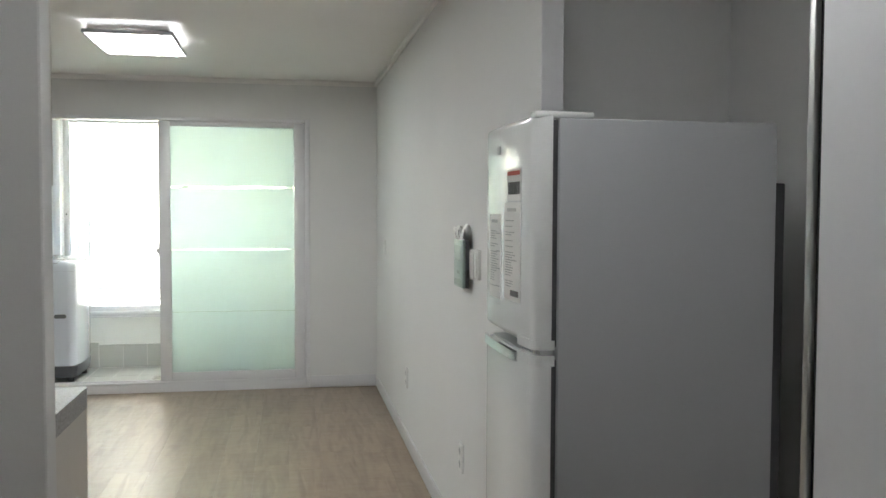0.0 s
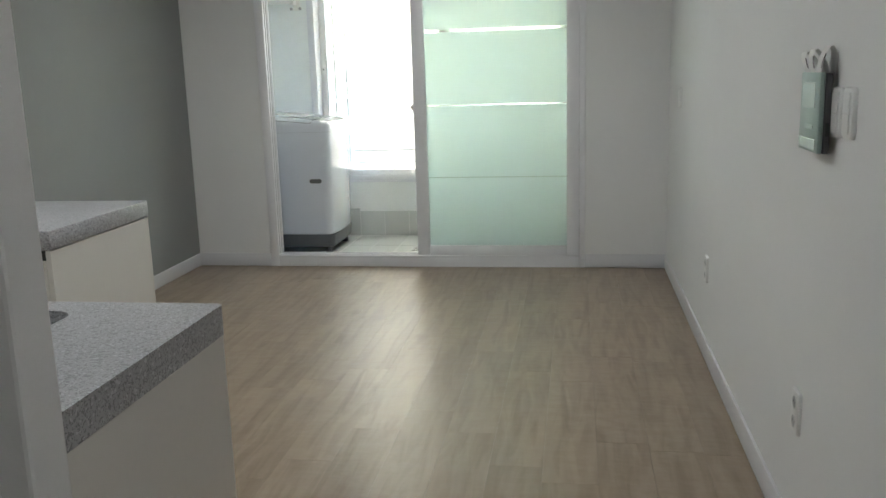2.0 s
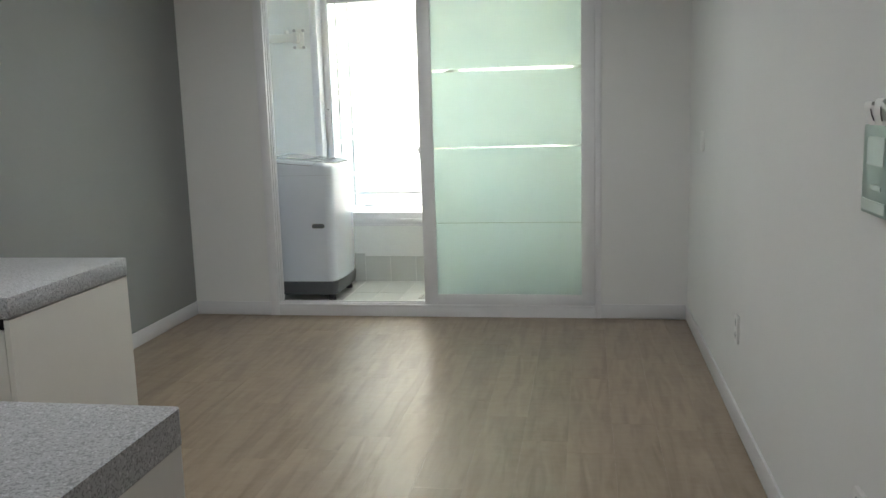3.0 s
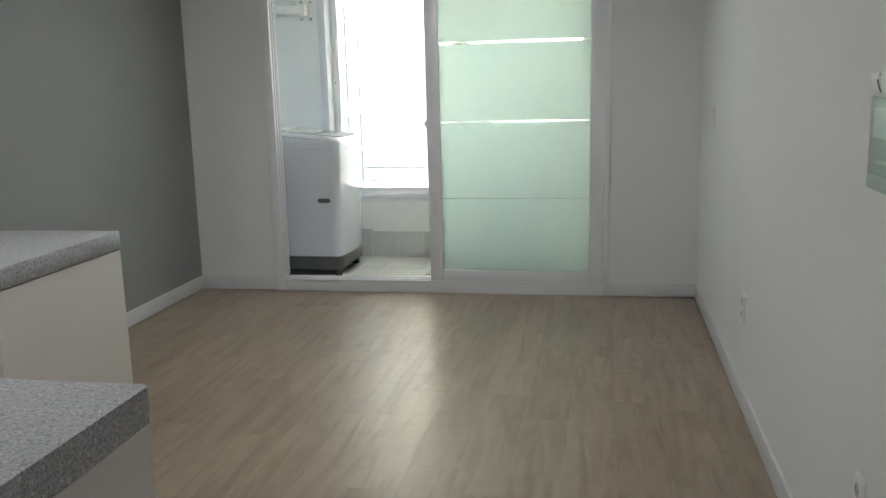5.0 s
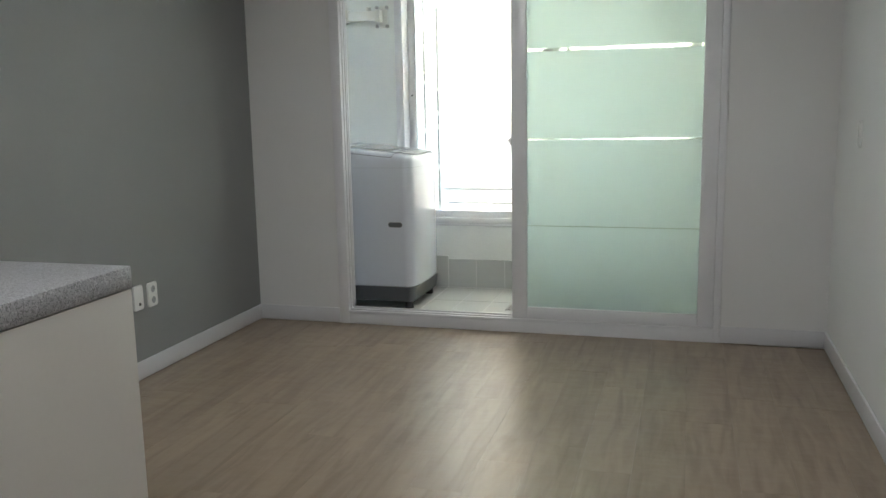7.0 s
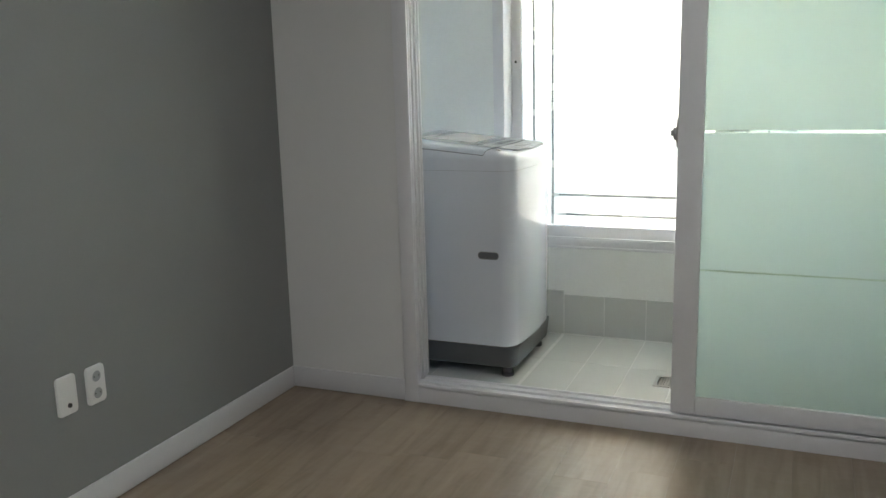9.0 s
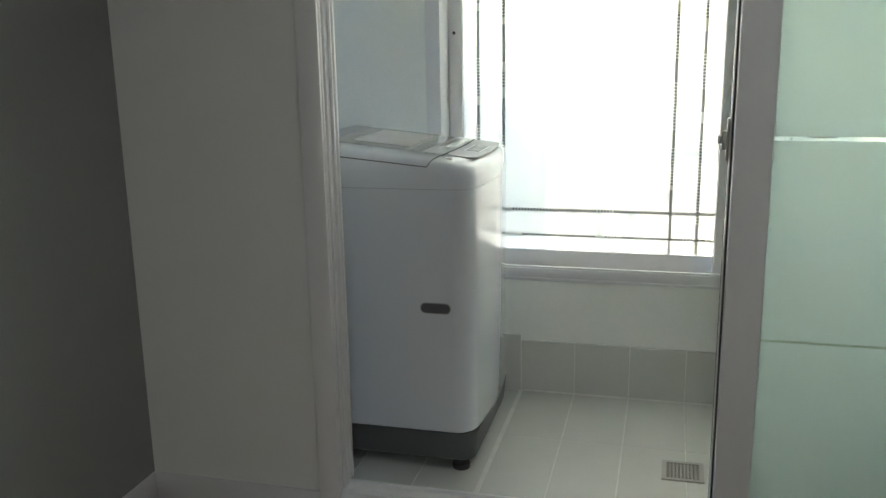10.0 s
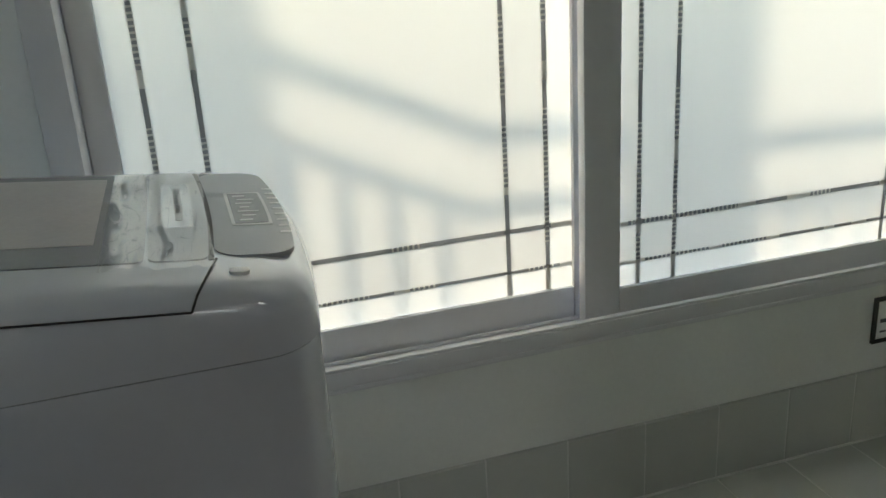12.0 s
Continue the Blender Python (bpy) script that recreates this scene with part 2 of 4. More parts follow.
def add_box(bm, x0, x1, y0, y1, z0, z1, bevel=0.0, seg=2):
    made = bmesh.ops.create_cube(bm, size=1.0)
    vs = made["verts"]
    for v in vs:
        v.co = Vector(((x0 + x1) / 2 + v.co.x * (x1 - x0), (y0 + y1) / 2 + v.co.y * (y1 - y0), (z0 + z1) / 2 + v.co.z * (z1 - z0)))
    if bevel:
        es = list({e for v in vs for e in v.link_edges})
        bmesh.ops.bevel(bm, geom=es, offset=bevel, segments=seg, affect="EDGES", profile=0.5)
    return bm


def box(*a, **k):
    return add_box(bmesh.new(), *a, **k)


def boxes(*rows, bevel=0.0):
    bm = bmesh.new()
    for r in rows:
        add_box(bm, *r, bevel=bevel)
    return bm


def rrect(x0, x1, y0, y1, r, n=6, side=0):
    pts = []
    for cx, cy, a0 in ((x1 - r, y1 - r, 0), (x0 + r, y1 - r, 90), (x0 + r, y0 + r, 180), (x1 - r, y0 + r, 270)):
        for i in range(n + 1):
            a = radians(a0 + 90 * i / n)
            pts.append((cx + r * math.cos(a), cy + r * math.sin(a)))
    for i in range(1, side):
        pts.append((x1, y0 + r + (y1 - y0 - 2 * r) * i / side))
    return pts


def loft(sections, cap=True):
    """Skin over rings of 3D points, all of the same count."""
    bm = bmesh.new()
    rings = [[bm.verts.new(p) for p in s] for s in sections]
    n = len(rings[0])
    for a, b in zip(rings, rings[1:]):
        for i in range(n):
            bm.faces.new((a[i], a[(i + 1) % n], b[(i + 1) % n], b[i]))
    if cap:
        bm.faces.new(rings[0][::-1])
        bm.faces.new(rings[-1])
    return bm


def cyl(p, q, r, n=12, r2=None):
    bm = bmesh.new()
    add_cyl(bm, p, q, r, n, r2)
    return bm


def add_cyl(bm, p, q, r, n=12, r2=None):
    p, q = Vector(p), Vector(q)
    m = Matrix.Translation((p + q) / 2) @ (q - p).to_track_quat("Z", "Y").to_matrix().to_4x4()
    bmesh.ops.create_cone(bm, cap_ends=True, segments=n, radius1=r, radius2=r if r2 is None else r2, depth=(q - p).length, matrix=m)
    return bm


def prism(pts, z0, z1):
    return loft([[(x, y, z0) for x, y in pts], [(x, y, z1) for x, y in pts]])


# ---- setting ----
XR, XL, YF, ZC = 0.840, -2.402, 5.908, 2.40
YB, HX0 = -2.4, -0.95        # hall: back wall and side wall
AX, AY0, AY1 = 1.56, 0.127, 1.69   # fridge alcove
DX0, DX1, DZ = -1.870, 0.314, 2.098   # balcony door frame, outer
BY0, BY1, BZ = 6.03, 6.926, 0.023   # balcony
WX0, WX1, WZ0, WZ1 = -1.822, 0.245, 0.458, 2.262   # window frame, outer

floor = tagged(part("floor", box(XL - 0.1, AX + 0.1, YB - 0.1, YF, -0.12, -0.004), M_SEAM), "light oak vinyl plank floor with a satin sheen", "floor", kind="structure")
tagged(part("ceiling", box(XL - 0.1, AX + 0.1, YB - 0.1, BY0, ZC, ZC + 0.12), M_CEIL), "plain off-white papered ceiling", "ceiling", kind="structure")
tagged(part("wall_west", box(XL - 0.12, XL, 1.100, YF, 0, ZC), M_GREY), "dark grey papered accent wall", "wall", kind="structure")
tagged(part("wall_north", boxes((XL - 0.12, DX0, YF, BY0, 0, ZC), (DX1, XR + 0.12, YF, BY0, 0, ZC), (DX0, DX1, YF, BY0, DZ, ZC)), M_WALL), "off-white papered wall around the balcony door", "wall", kind="structure")
tagged(part("wall_east", prism([(XR, YF), (XR, 1.40), (0.903, 1.40), (0.903, AY1), (AX + 0.12, AY1), (AX + 0.12, AY1 + 0.12), (1.10, AY1 + 0.12), (1.10, YF)], 0, ZC), M_WALL), "off-white papered side wall beside the refrigerator", "wall", kind="structure")
tagged(part("wall_alcove", boxes((AX, AX + 0.12, AY0 - 0.1, AY1, 0, ZC), (XR + 0.02, AX, AY0 - 0.1, AY0, 0, ZC)), M_WALL), "off-white walls of the refrigerator alcove", "wall", kind="structure")
for nm, row in (("wall_hall_east", (XR, XR + 0.12, YB, AY0 - 0.1, 0, ZC)), ("wall_hall_south", (HX0 - 0.1, XR + 0.12, YB - 0.12, YB, 0, ZC)), ("wall_hall_west", (HX0 - 0.1, HX0, YB, 1.026, 0, ZC))):
    tagged(part(nm, box(*row), M_WALL), "off-white papered hallway wall", "wall", kind="structure")
tagged(part("wall_partition", box(XL - 0.12, -0.361, 1.026, 1.100, 0, ZC, bevel=0.006), M_WALL), "white partition wall end beside the kitchen counter", "wall", kind="structure")
tagged(part("trim", boxes((XR - 0.004, XR + 0.03, AY0 - 1.1, AY0 - 0.02, 0, ZC), bevel=0.004), M_TRIM), "white vertical jamb of the alcove", "trim", kind="structure")
tagged(part("trim", boxes((XR - 0.008, XR + 0.03, AY0 - 0.012, AY0 + 0.004, 0, ZC), bevel=0.003), M_STEEL), "thin silver metal edge strip of the jamb", "trim", kind="structure")
# Dark strip fills the gap in place of its shade.
tagged(part("trim", boxes((XR - 0.001, XR + 0.03, AY0 - 0.021, AY0 - 0.0125, 0, ZC)), M_DARK), "dark strip for the shadow gap of the jamb", "trim", kind="structure")

# skirting boards
BH, BT = 0.092, 0.011


def baseboard(rows, label):
    bm = bmesh.new()
    for r in rows:
        add_box(bm, *r, 0.003, BH, bevel=0.003)
    return tagged(part("baseboard", bm, M_TRIM, smooth=True), label, "baseboard", kind="structure")


baseboard([(XL, XL + BT, 3.2, YF - BT)], "white baseboard along the grey wall")
baseboard([(XL, DX0, YF - BT, YF)], "white baseboard beside the balcony door")
baseboard([(DX1, XR, YF - BT, YF)], "white baseboard in the room corner")
baseboard([(XR - BT, XR, 1.40, YF - BT)], "white baseboard along the white side wall")

for row, label in (((XR - 0.022, XR, 1.40, YF - 0.023, ZC - 0.038, ZC), "off-white ceiling moulding along the side wall"), ((XL, XR, YF - 0.022, YF, ZC - 0.038, ZC), "off-white ceiling moulding above the balcony door"), ((XL, XL + 0.022, 1.100, YF - 0.023, ZC - 0.038, ZC), "off-white ceiling moulding along the grey wall")):
    tagged(part("trim", box(*row, bevel=0.008), M_CEIL, smooth=True), label, "moulding", kind="structure")
tagged(part("trim", box(XR + 0.0005, 0.9035, 1.395, 1.3995, 0, ZC, bevel=0.0015), M_TRIM), "pale edge strip at the end of the side wall", "trim", kind="structure")

# ---- balcony shell ----
tagged(part("balcony_floor", box(-2.6, 0.92, BY0 - 0.03, 7.1, -0.12, BZ - 0.0012), M_GROUT), "grey balcony floor tiles with white grout", "floor", kind="structure")
for row, label in (((-2.6, WX0, BY1, 7.14, -0.1, 2.5), "pale painted balcony wall behind the washing machine"), ((WX1, 1.04, BY1, 7.14, -0.1, 2.5), "pale painted balcony wall beside the window"), ((WX0, WX1, BY1, 7.14, -0.1, WZ0), "pale painted balcony wall under the window"), ((WX0, WX1, BY1, 7.14, WZ1, 2.5), "pale painted balcony wall above the window")):
    tagged(part("wall_balcony", box(*row), M_PAINT), label, "wall", kind="structure")
for row in ((-2.72, -2.6, BY0, 7.14, -0.1, 2.5), (0.92, 1.04, BY0, BY1, -0.1, 2.5)):
    tagged(part("wall_balcony", box(*row), M_PAINT), "pale painted balcony end wall", "wall", kind="structure")
tagged(part("ceiling_balcony", box(-2.72, 1.04, BY0, 7.14, 2.5, 2.6), M_PAINT), "plain white balcony ceiling", "ceiling", kind="structure")
tagged(part("baseboard", box(-2.6, 0.92, BY1 - 0.0098, BY1 + 0.002, 0.0, 0.222), M_GROUT), "white grout bed of the balcony skirting tiles", "baseboard", kind="structure")

# ---- balcony door ----
door = empty("door_1", "white framed sliding balcony door with frosted green glass, left side open", "sliding door", kind="structure", at=(DX0, YF, 0))


def wpart(name, bm, material, parent, label="", smooth=False):
    """A part built in world coordinates under a thing or a part."""
    ob = part(name, bm, material, parent, label, smooth)
    ob.matrix_parent_inverse = parent.matrix_basis.inverted() if parent.parent is None else Matrix()
    return ob


FY0, FY1 = YF - 0.012, BY0 + 0.004
wpart("jamb", boxes((DX0, -1.811, FY0, FY0 + 0.012, 0, DZ), (DX0, -1.826, FY0 + 0.0122, FY1, 0, DZ), (-1.826, -1.816, FY0 + 0.028, FY0 + 0.036, 0.08, 2.070), (-1.826, -1.818, FY0 + 0.062, FY0 + 0.070, 0.08, 2.070), (-1.826, -1.816, FY0 + 0.098, FY0 + 0.106, 0.08, 2.070), (-1.826, -1.819, FY1 - 0.010, FY1, 0.08, 2.070), bevel=0.0015), M_PVC, door, smooth=True)
wpart("jamb", box(0.278, DX1, FY0, FY1, 0, DZ, bevel=0.003), M_PVC, door, smooth=True)
wpart("head", box(-1.826, 0.278, FY0 + 0.002, FY1 - 0.002, 2.070, DZ - 0.001, bevel=0.003), M_PVC, door, smooth=True)
wpart("sill", boxes((-1.826, 0.278, FY0 + 0.002, FY1 - 0.002, 0, 0.068), (-1.826, 0.278, FY0 + 0.002, FY0 + 0.012, 0.06, 0.080), (-1.826, 0.278, 5.955, 5.962, 0.06, 0.078), (-1.826, 0.278, 6.008, 6.016, 0.06, 0.078), bevel=0.002), M_PVC, door, smooth=True)


def sash(name, x0, x1, y0, y1, z0, z1, lw, rw, tw, bw, parent):
    """Frame of a sliding leaf: two stiles and two rails."""
    bm = boxes((x0, x0 + lw, y0, y1, z0, z1), (x1 - rw, x1, y0, y1, z0, z1), (x0 + lw, x1 - rw, y0 + 0.001, y1 - 0.001, z1 - tw, z1), (x0 + lw, x1 - rw, y0 + 0.001, y1 - 0.001, z0, z0 + bw), bevel=0.004)
    return wpart(name, bm, M_PVC, parent, smooth=True)


def film_sheet(bm, x0, x1, z0, z1, y):
    """One thin face of film stuck on the glass."""
    bm.faces.new([bm.verts.new(p) for p in ((x0, y, z0), (x1, y, z0), (x1, y, z1), (x0, y, z1))])
    return bm


def film_bands(x0, x1, y, z0, z1, bands, parent, material):
    zs = [z0] + [v for b in bands for v in b] + [z1]
    for a, b in zip(zs[0::2], zs[1::2]):
        wpart("frosted_pane", film_sheet(bmesh.new(), x0, x1, a, b, y), material, parent)


BANDS = [(0.608, 0.614), (1.0855, 1.0955), (1.561, 1.579)]
leaf = sash("leaf", -0.818, 0.277, 5.917, 5.953, 0.079, 2.069, 0.085, 0.083, 0.037, 0.067, door)
film_bands(-0.734, 0.195, 5.930, 0.145, 2.033, BANDS, leaf, M_DOORFILM)
g = wpart("glass", box(-0.734, 0.195, 5.934, 5.938, 0.145, 2.033), M_CLEAR, leaf)
g.visible_shadow = False
rear = sash("leaf", -0.824, 0.276, 5.966, 6.004, 0.079, 2.069, 0.080, 0.078, 0.030, 0.062, door)
g = wpart("glass", box(-0.745, 0.200, 5.982, 5.986, 0.140, 2.040), M_CLEAR, rear)
g.visible_shadow = False
wpart("gasket", boxes((-0.8245, -0.818, 6.0045, 6.014, 0.08, 2.065), (-0.822, -0.817, 5.9545, 5.965, 0.08, 2.065)), M_RUBBER, rear, "black rubber gasket")
lock = wpart("latch", boxes((-0.831, -0.8245, 5.974, 5.998, 1.032, 1.132), (-0.842, -0.831, 5.980, 5.992, 1.057, 1.102), (-0.851, -0.842, 5.976, 5.994, 1.072, 1.092), bevel=0.0025), M_LATCH, rear, "metal latch", smooth=True)
for zc, h, x0, x1 in ((1.570, 0.012, -0.655, -0.598), (1.570, 0.015, -0.702, -0.699), (1.570, 0.015, -0.512, -0.508), (1.570, 0.015, -0.430, -0.426), (1.572, 0.015, 0.082, 0.086), (1.090, 0.006, -0.655, -0.590), (1.090, 0.006, -0.470, -0.445), (1.091, 0.006, 0.070, 0.084), (1.091, 0.010, 0.160, 0.190)):
    wpart("band_print", box(x0, x1, 5.979, 5.981, zc - h / 2, zc + h / 2, bevel=0.0008), M_INKL, rear, "grey printed tick")

# ---- balcony window ----
win = empty("window_1", "white framed sliding window with frosted patterned glass", "window", kind="structure", at=(WX0, BY1, WZ0))
WY0 = BY1 - 0.012
wpart("frame", boxes((WX0, -1.768, WY0, 7.11, WZ0, WZ1), (0.197, WX1, WY0, 7.11, WZ0, WZ1), (-1.768, 0.197, WY0, 7.11, WZ1 - 0.045, WZ1), (-1.768, 0.197, WY0, 7.11, WZ0, 0.470), (-1.768, 0.197, WY0, WY0 + 0.024, 0.470, 0.506), (-1.768, 0.197, WY0 + 0.002, WY0 + 0.016, 0.505, 0.513), (-1.768, 0.197, 7.021, 7.026, 0.470, 0.480), bevel=0.002), M_PVC, win, smooth=True)
SY1, SY2 = 7.038, 6.986
s1 = sash("sash", -1.767, -0.735, SY1 - 0.004, SY1 + 0.030, 0.471, 2.216, 0.052, 0.057, 0.068, 0.077, win)
s2 = sash("sash", -0.792, 0.194, SY2 - 0.006, SY2 + 0.026, 0.471, 2.216, 0.088, 0.070, 0.068, 0.076, win)
wpart("screw_hole", cyl((-1.745, SY1 - 0.0055, 1.353), (-1.745, SY1, 1.353), 0.006), M_DARK, s1, "dark disc for the shaded screw hole")
# frosted film cut by thin clear ornamental lines
LW = 0.0095


def cuts(lines):
    out = []
    for c in lines:
        w = LW * (0.7 if 0.6 < c < 0.66 else 1.0)
        out.append((c - w / 2, c + w / 2))
    return out


def spans(a, b, gaps):
    edges = [a] + [v for g2 in gaps for v in g2] + [b]
    return list(zip(edges[0::2], edges[1::2]))


def patterned_pane(x0, x1, z0, z1, y, xs, zs, parent, seed):
    rnd = random.Random(seed)
    gx, gz = cuts(xs), cuts(zs)
    bm, rim = bmesh.new(), bmesh.new()
    for a, b in spans(x0, x1, gx):
        for c, d in spans(z0, z1, gz):
            film_sheet(rim if c == z0 or (b == x1 and parent is s1) else bm, a, b, c, d, y)
    wpart("frosted_pane", bm, M_WINFILM, parent)
    wpart("pane_margin", rim, M_WINRIM, parent, "clearer frosted margin")
    bits = bmesh.new()
    # the cut lines are broken: open runs, dotted runs and closed runs
    for vertical, gaps, lo, hi in ((True, gx, z0, z1), (False, gz, x0, x1)):
        for a, b in gaps:
            pos = lo
            ends = (zs[0] - 0.004, hi) if vertical else (xs[0] - 0.03, xs[-1] + 0.03)
            while pos < hi:
                if pos < ends[0] - 1e-6:
                    stop, kind = min(ends[0], hi), "closed"
                elif pos >= ends[1] - 1e-6:
                    stop, kind = hi, "closed"
                else:
                    stop = min(pos + rnd.uniform(0.04, 0.17), hi, ends[1])
                    kind = rnd.choice(("open", "open", "dots", "dots", "closed", "closed"))
                    if kind == "closed":
                        stop = min(stop, pos + rnd.uniform(0.012, 0.05))
                runs = [(pos, stop)] if kind == "closed" else []
                if kind == "dots":
                    q = pos
                    while q < stop:
                        runs.append((q, min(q + 0.0045, stop)))
                        q += 0.0115
                for c, d in runs:
                    if d - c > 1e-4:
                        film_sheet(bits, a, b, c, d, y) if vertical else film_sheet(bits, c, d, a, b, y)
                pos = stop
    wpart("pane_pattern", bits, M_WINFILM, parent)
    # Grey fill replaces the dark outdoors seen through the clear lines.
    clear = bmesh.new()
    for a, b in gx:
        add_box(clear, a - 0.001, b + 0.001, y + 0.002, y + 0.003, z0, z1)
    for a, b in gz:
        add_box(clear, x0, x1, y + 0.0032, y + 0.0038, a - 0.001, b + 0.001)
    wpart("line_fill", clear, M_LINEFILL, parent, "grey fill in place of the dark view through clear lines")
    gl = wpart("glass", box(x0, x1, y + 0.004, y + 0.008, z0, z1), M_CLEAR, parent)
    gl.visible_shadow = False


patterned_pane(-1.716, -0.791, 0.547, 2.149, SY1 + 0.008, (-1.657, -1.562, -0.947, -0.852), (0.604, 0.701), s1, 3)
patterned_pane(-0.705, 0.126, 0.546, 2.149, SY2 + 0.006, (-0.653, -0.561, 0.03, 0.095), (0.603, 0.696), s2, 8)

# ---- outside ----
tagged(part("ground", box(-400, 400, 7.15, 900, -0.9, -0.4), M_GROUND), "bare ground outside the window", "ground", kind="structure")
# Unseen wall, added to darken what stands behind the window lines.
tagged(part("backdrop_wall", box(-14, 14, 12.6, 12.8, -0.4, 1.5, bevel=0.02), M_CONC), "unseen grey concrete wall outside, added as a dark backdrop", "wall", kind="structure")


def sun_back(x, z, dy):
    """The point dy metres outside whose shadow falls at x, z on the panes."""
    return (x - SUN_SIDE * dy, SY1 + dy, z + SUN_DZ * dy)


rail = empty("stair_railing", "grey metal stair railing outside the frosted window", "railing", at=(-1.9, SY1 + 1.3, -0.4))
RDY = 1.3


def bar(points, r, name):
    bm = bmesh.new()
    for p, q in zip(points, points[1:]):
        add_cyl(bm, sun_back(*p, RDY), sun_back(*q, RDY), r, 10)
    return wpart(name, bm, M_RAIL, rail, smooth=True)


bar([(-1.62, 1.215), (-0.98, 0.915), (-0.70, 0.905)], 0.025, "handrail")
bar([(-1.62, 1.055), (-1.02, 0.755), (-0.70, 0.745)], 0.020, "lower_rail")
for i in range(4):
    x = -1.405 + 0.105 * i
    z = 0.945 - 0.49 * (x + 1.405) if x < -1.02 else 0.745
    bar([(x, z), (x, -0.4 - SUN_DZ * RDY)], 0.014, "baluster")
bar([(-0.42, 0.87), (0.30, 0.85)], 0.025, "handrail")
bar([(-0.42, 0.71), (0.30, 0.69)], 0.020, "lower_rail")
for i in range(6):
    bar([(-0.36 + 0.105 * i, 0.70), (-0.36 + 0.105 * i, -0.4 - SUN_DZ * RDY)], 0.014, "baluster")
# Unseen blockers, added to cast the broad upright shadows on the panes.
for x0, x1 in ((-1.95, -1.455), (-0.715, -0.392)):
    px, py, _ = sun_back(x0, 0, 2.6)
    tagged(part("shade_pillar", box(px, px + x1 - x0, py, py + 0.12, -0.4, 4.4, bevel=0.01), M_CONC), "unseen concrete pillar added to shade part of the window", "pillar")

# ---- kitchen ----
CT = 0.876


def counter_top(x0, x1, y0, y1, label, sink=None):
    t = 0.061
    if sink is None:
        ob = part("worktop", box(x0, x1, y0, y1, CT - t, CT, bevel=0.004), M_STONE, smooth=True)
    else:
        sx0, sx1, sy0, sy1 = sink
        outer, n = rrect(x0, x1, y0, y1, 0.012, 8), 8
        inner = rrect(sx0, sx1, sy0, sy1, 0.05, 8)
        bm = bmesh.new()
        rings = [[bm.verts.new((x, y, z)) for x, y in r] for r, z in ((inner, CT - t), (inner, CT), (outer, CT), (outer, CT - t))]
        m = len(rings[0])
        for r0, r1 in zip(rings, rings[1:] + rings[:1]):
            for i in range(m):
                bm.faces.new((r0[i], r0[(i + 1) % m], r1[(i + 1) % m], r1[i]))
        ob = part("worktop", bm, M_STONE)
    return tagged(ob, label, "worktop")


def base_cabinet(x0, x1, y0, y1, front, label):
    """A base unit whose doors face along y: front is -1 or +1."""
    ob = empty("base_cabinet", label, "cabinet", at=((x0 + x1) / 2, (y0 + y1) / 2, 0))
    top = CT - 0.063
    f0, f1 = (y0, y0 + 0.02) if front < 0 else (y1 - 0.02, y1)
    by0, by1 = (y0 + 0.021, y1) if front < 0 else (y0, y1 - 0.021)
    wpart("body", boxes((x0, x0 + 0.018, by0, by1, 0.1, top), (x0 + 0.018, x1 - 0.018, by0, by1, 0.1, 0.118), (x0 + 0.018, x1 - 0.018, by0 if front > 0 else by1 - 0.01, by0 + 0.01 if front > 0 else by1, 0.118, top)), M_CAB, ob)
    wpart("end_panel", box(x1 - 0.018, x1, y0, y1, 0.0, top, bevel=0.0015), M_CAB, ob)
    wpart("plinth", box(x0, x1 - 0.018, y0 + 0.05 if front < 0 else y1 - 0.065, y0 + 0.065 if front < 0 else y1 - 0.05, 0.0, 0.1), M_DARK, ob)
    wpart("finger_rail", box(x0, x1 - 0.018, by0 if front < 0 else by1 - 0.03, by0 + 0.03 if front < 0 else by1, top - 0.035, top - 0.001), M_DARK, ob, "dark rail for the shaded finger pull recess")
    n = max(1, round((x1 - x0) / 0.5))
    w = (x1 - 0.019 - x0) / n
    for i in range(n):
        wpart("door", box(x0 + i * w + 0.0015, x0 + (i + 1) * w - 0.0015, f0, f1, 0.105, top - 0.035, bevel=0.002), M_CAB, ob)
    return ob


near_cab = base_cabinet(XL + 0.005, -0.444, 1.105, 1.768, 1, "cream laminate sink base cabinet with a plain end panel")
SK = (-1.43, -0.712, 1.300, 1.705)
counter_top(XL + 0.004, -0.441, 1.103, 1.773, "speckled grey stone worktop with an undermounted sink", SK)
far_cab = base_cabinet(XL + 0.005, -1.331, 2.563, 3.184, -1, "cream laminate island cabinet with a plain end panel")
counter_top(XL + 0.004, -1.328, 2.561, 3.186, "speckled grey stone worktop of the island cabinet")
tagged(part("socket_rail", box(-1.42, -1.347, 3.1855, 3.195, 0.735, 0.810, bevel=0.002), M_PLATE), "white plastic strip fixed behind the island cabinet", "socket")

sink = empty("sink", "stainless steel sink set into the grey worktop", "sink", at=((SK[0] + SK[1]) / 2, (SK[2] + SK[3]) / 2, CT))
bowl_rings = []
for inset, z, r in ((-0.012, CT - 0.0625, 0.06), (0.004, CT - 0.0625, 0.05), (0.008, CT - 0.075, 0.05), (0.016, CT - 0.20, 0.06), (0.06, CT - 0.22, 0.03)):
    bowl_rings.append([(x, y, z) for x, y in rrect(SK[0] + inset, SK[1] - inset, SK[2] + inset, SK[3] - inset, r, 8)])
bm = loft(bowl_rings, cap=False)
bm.faces.new([v for v in bm.verts][-len(bowl_rings[0]):])
wpart("bowl", bm, M_STEEL, sink, smooth=True)
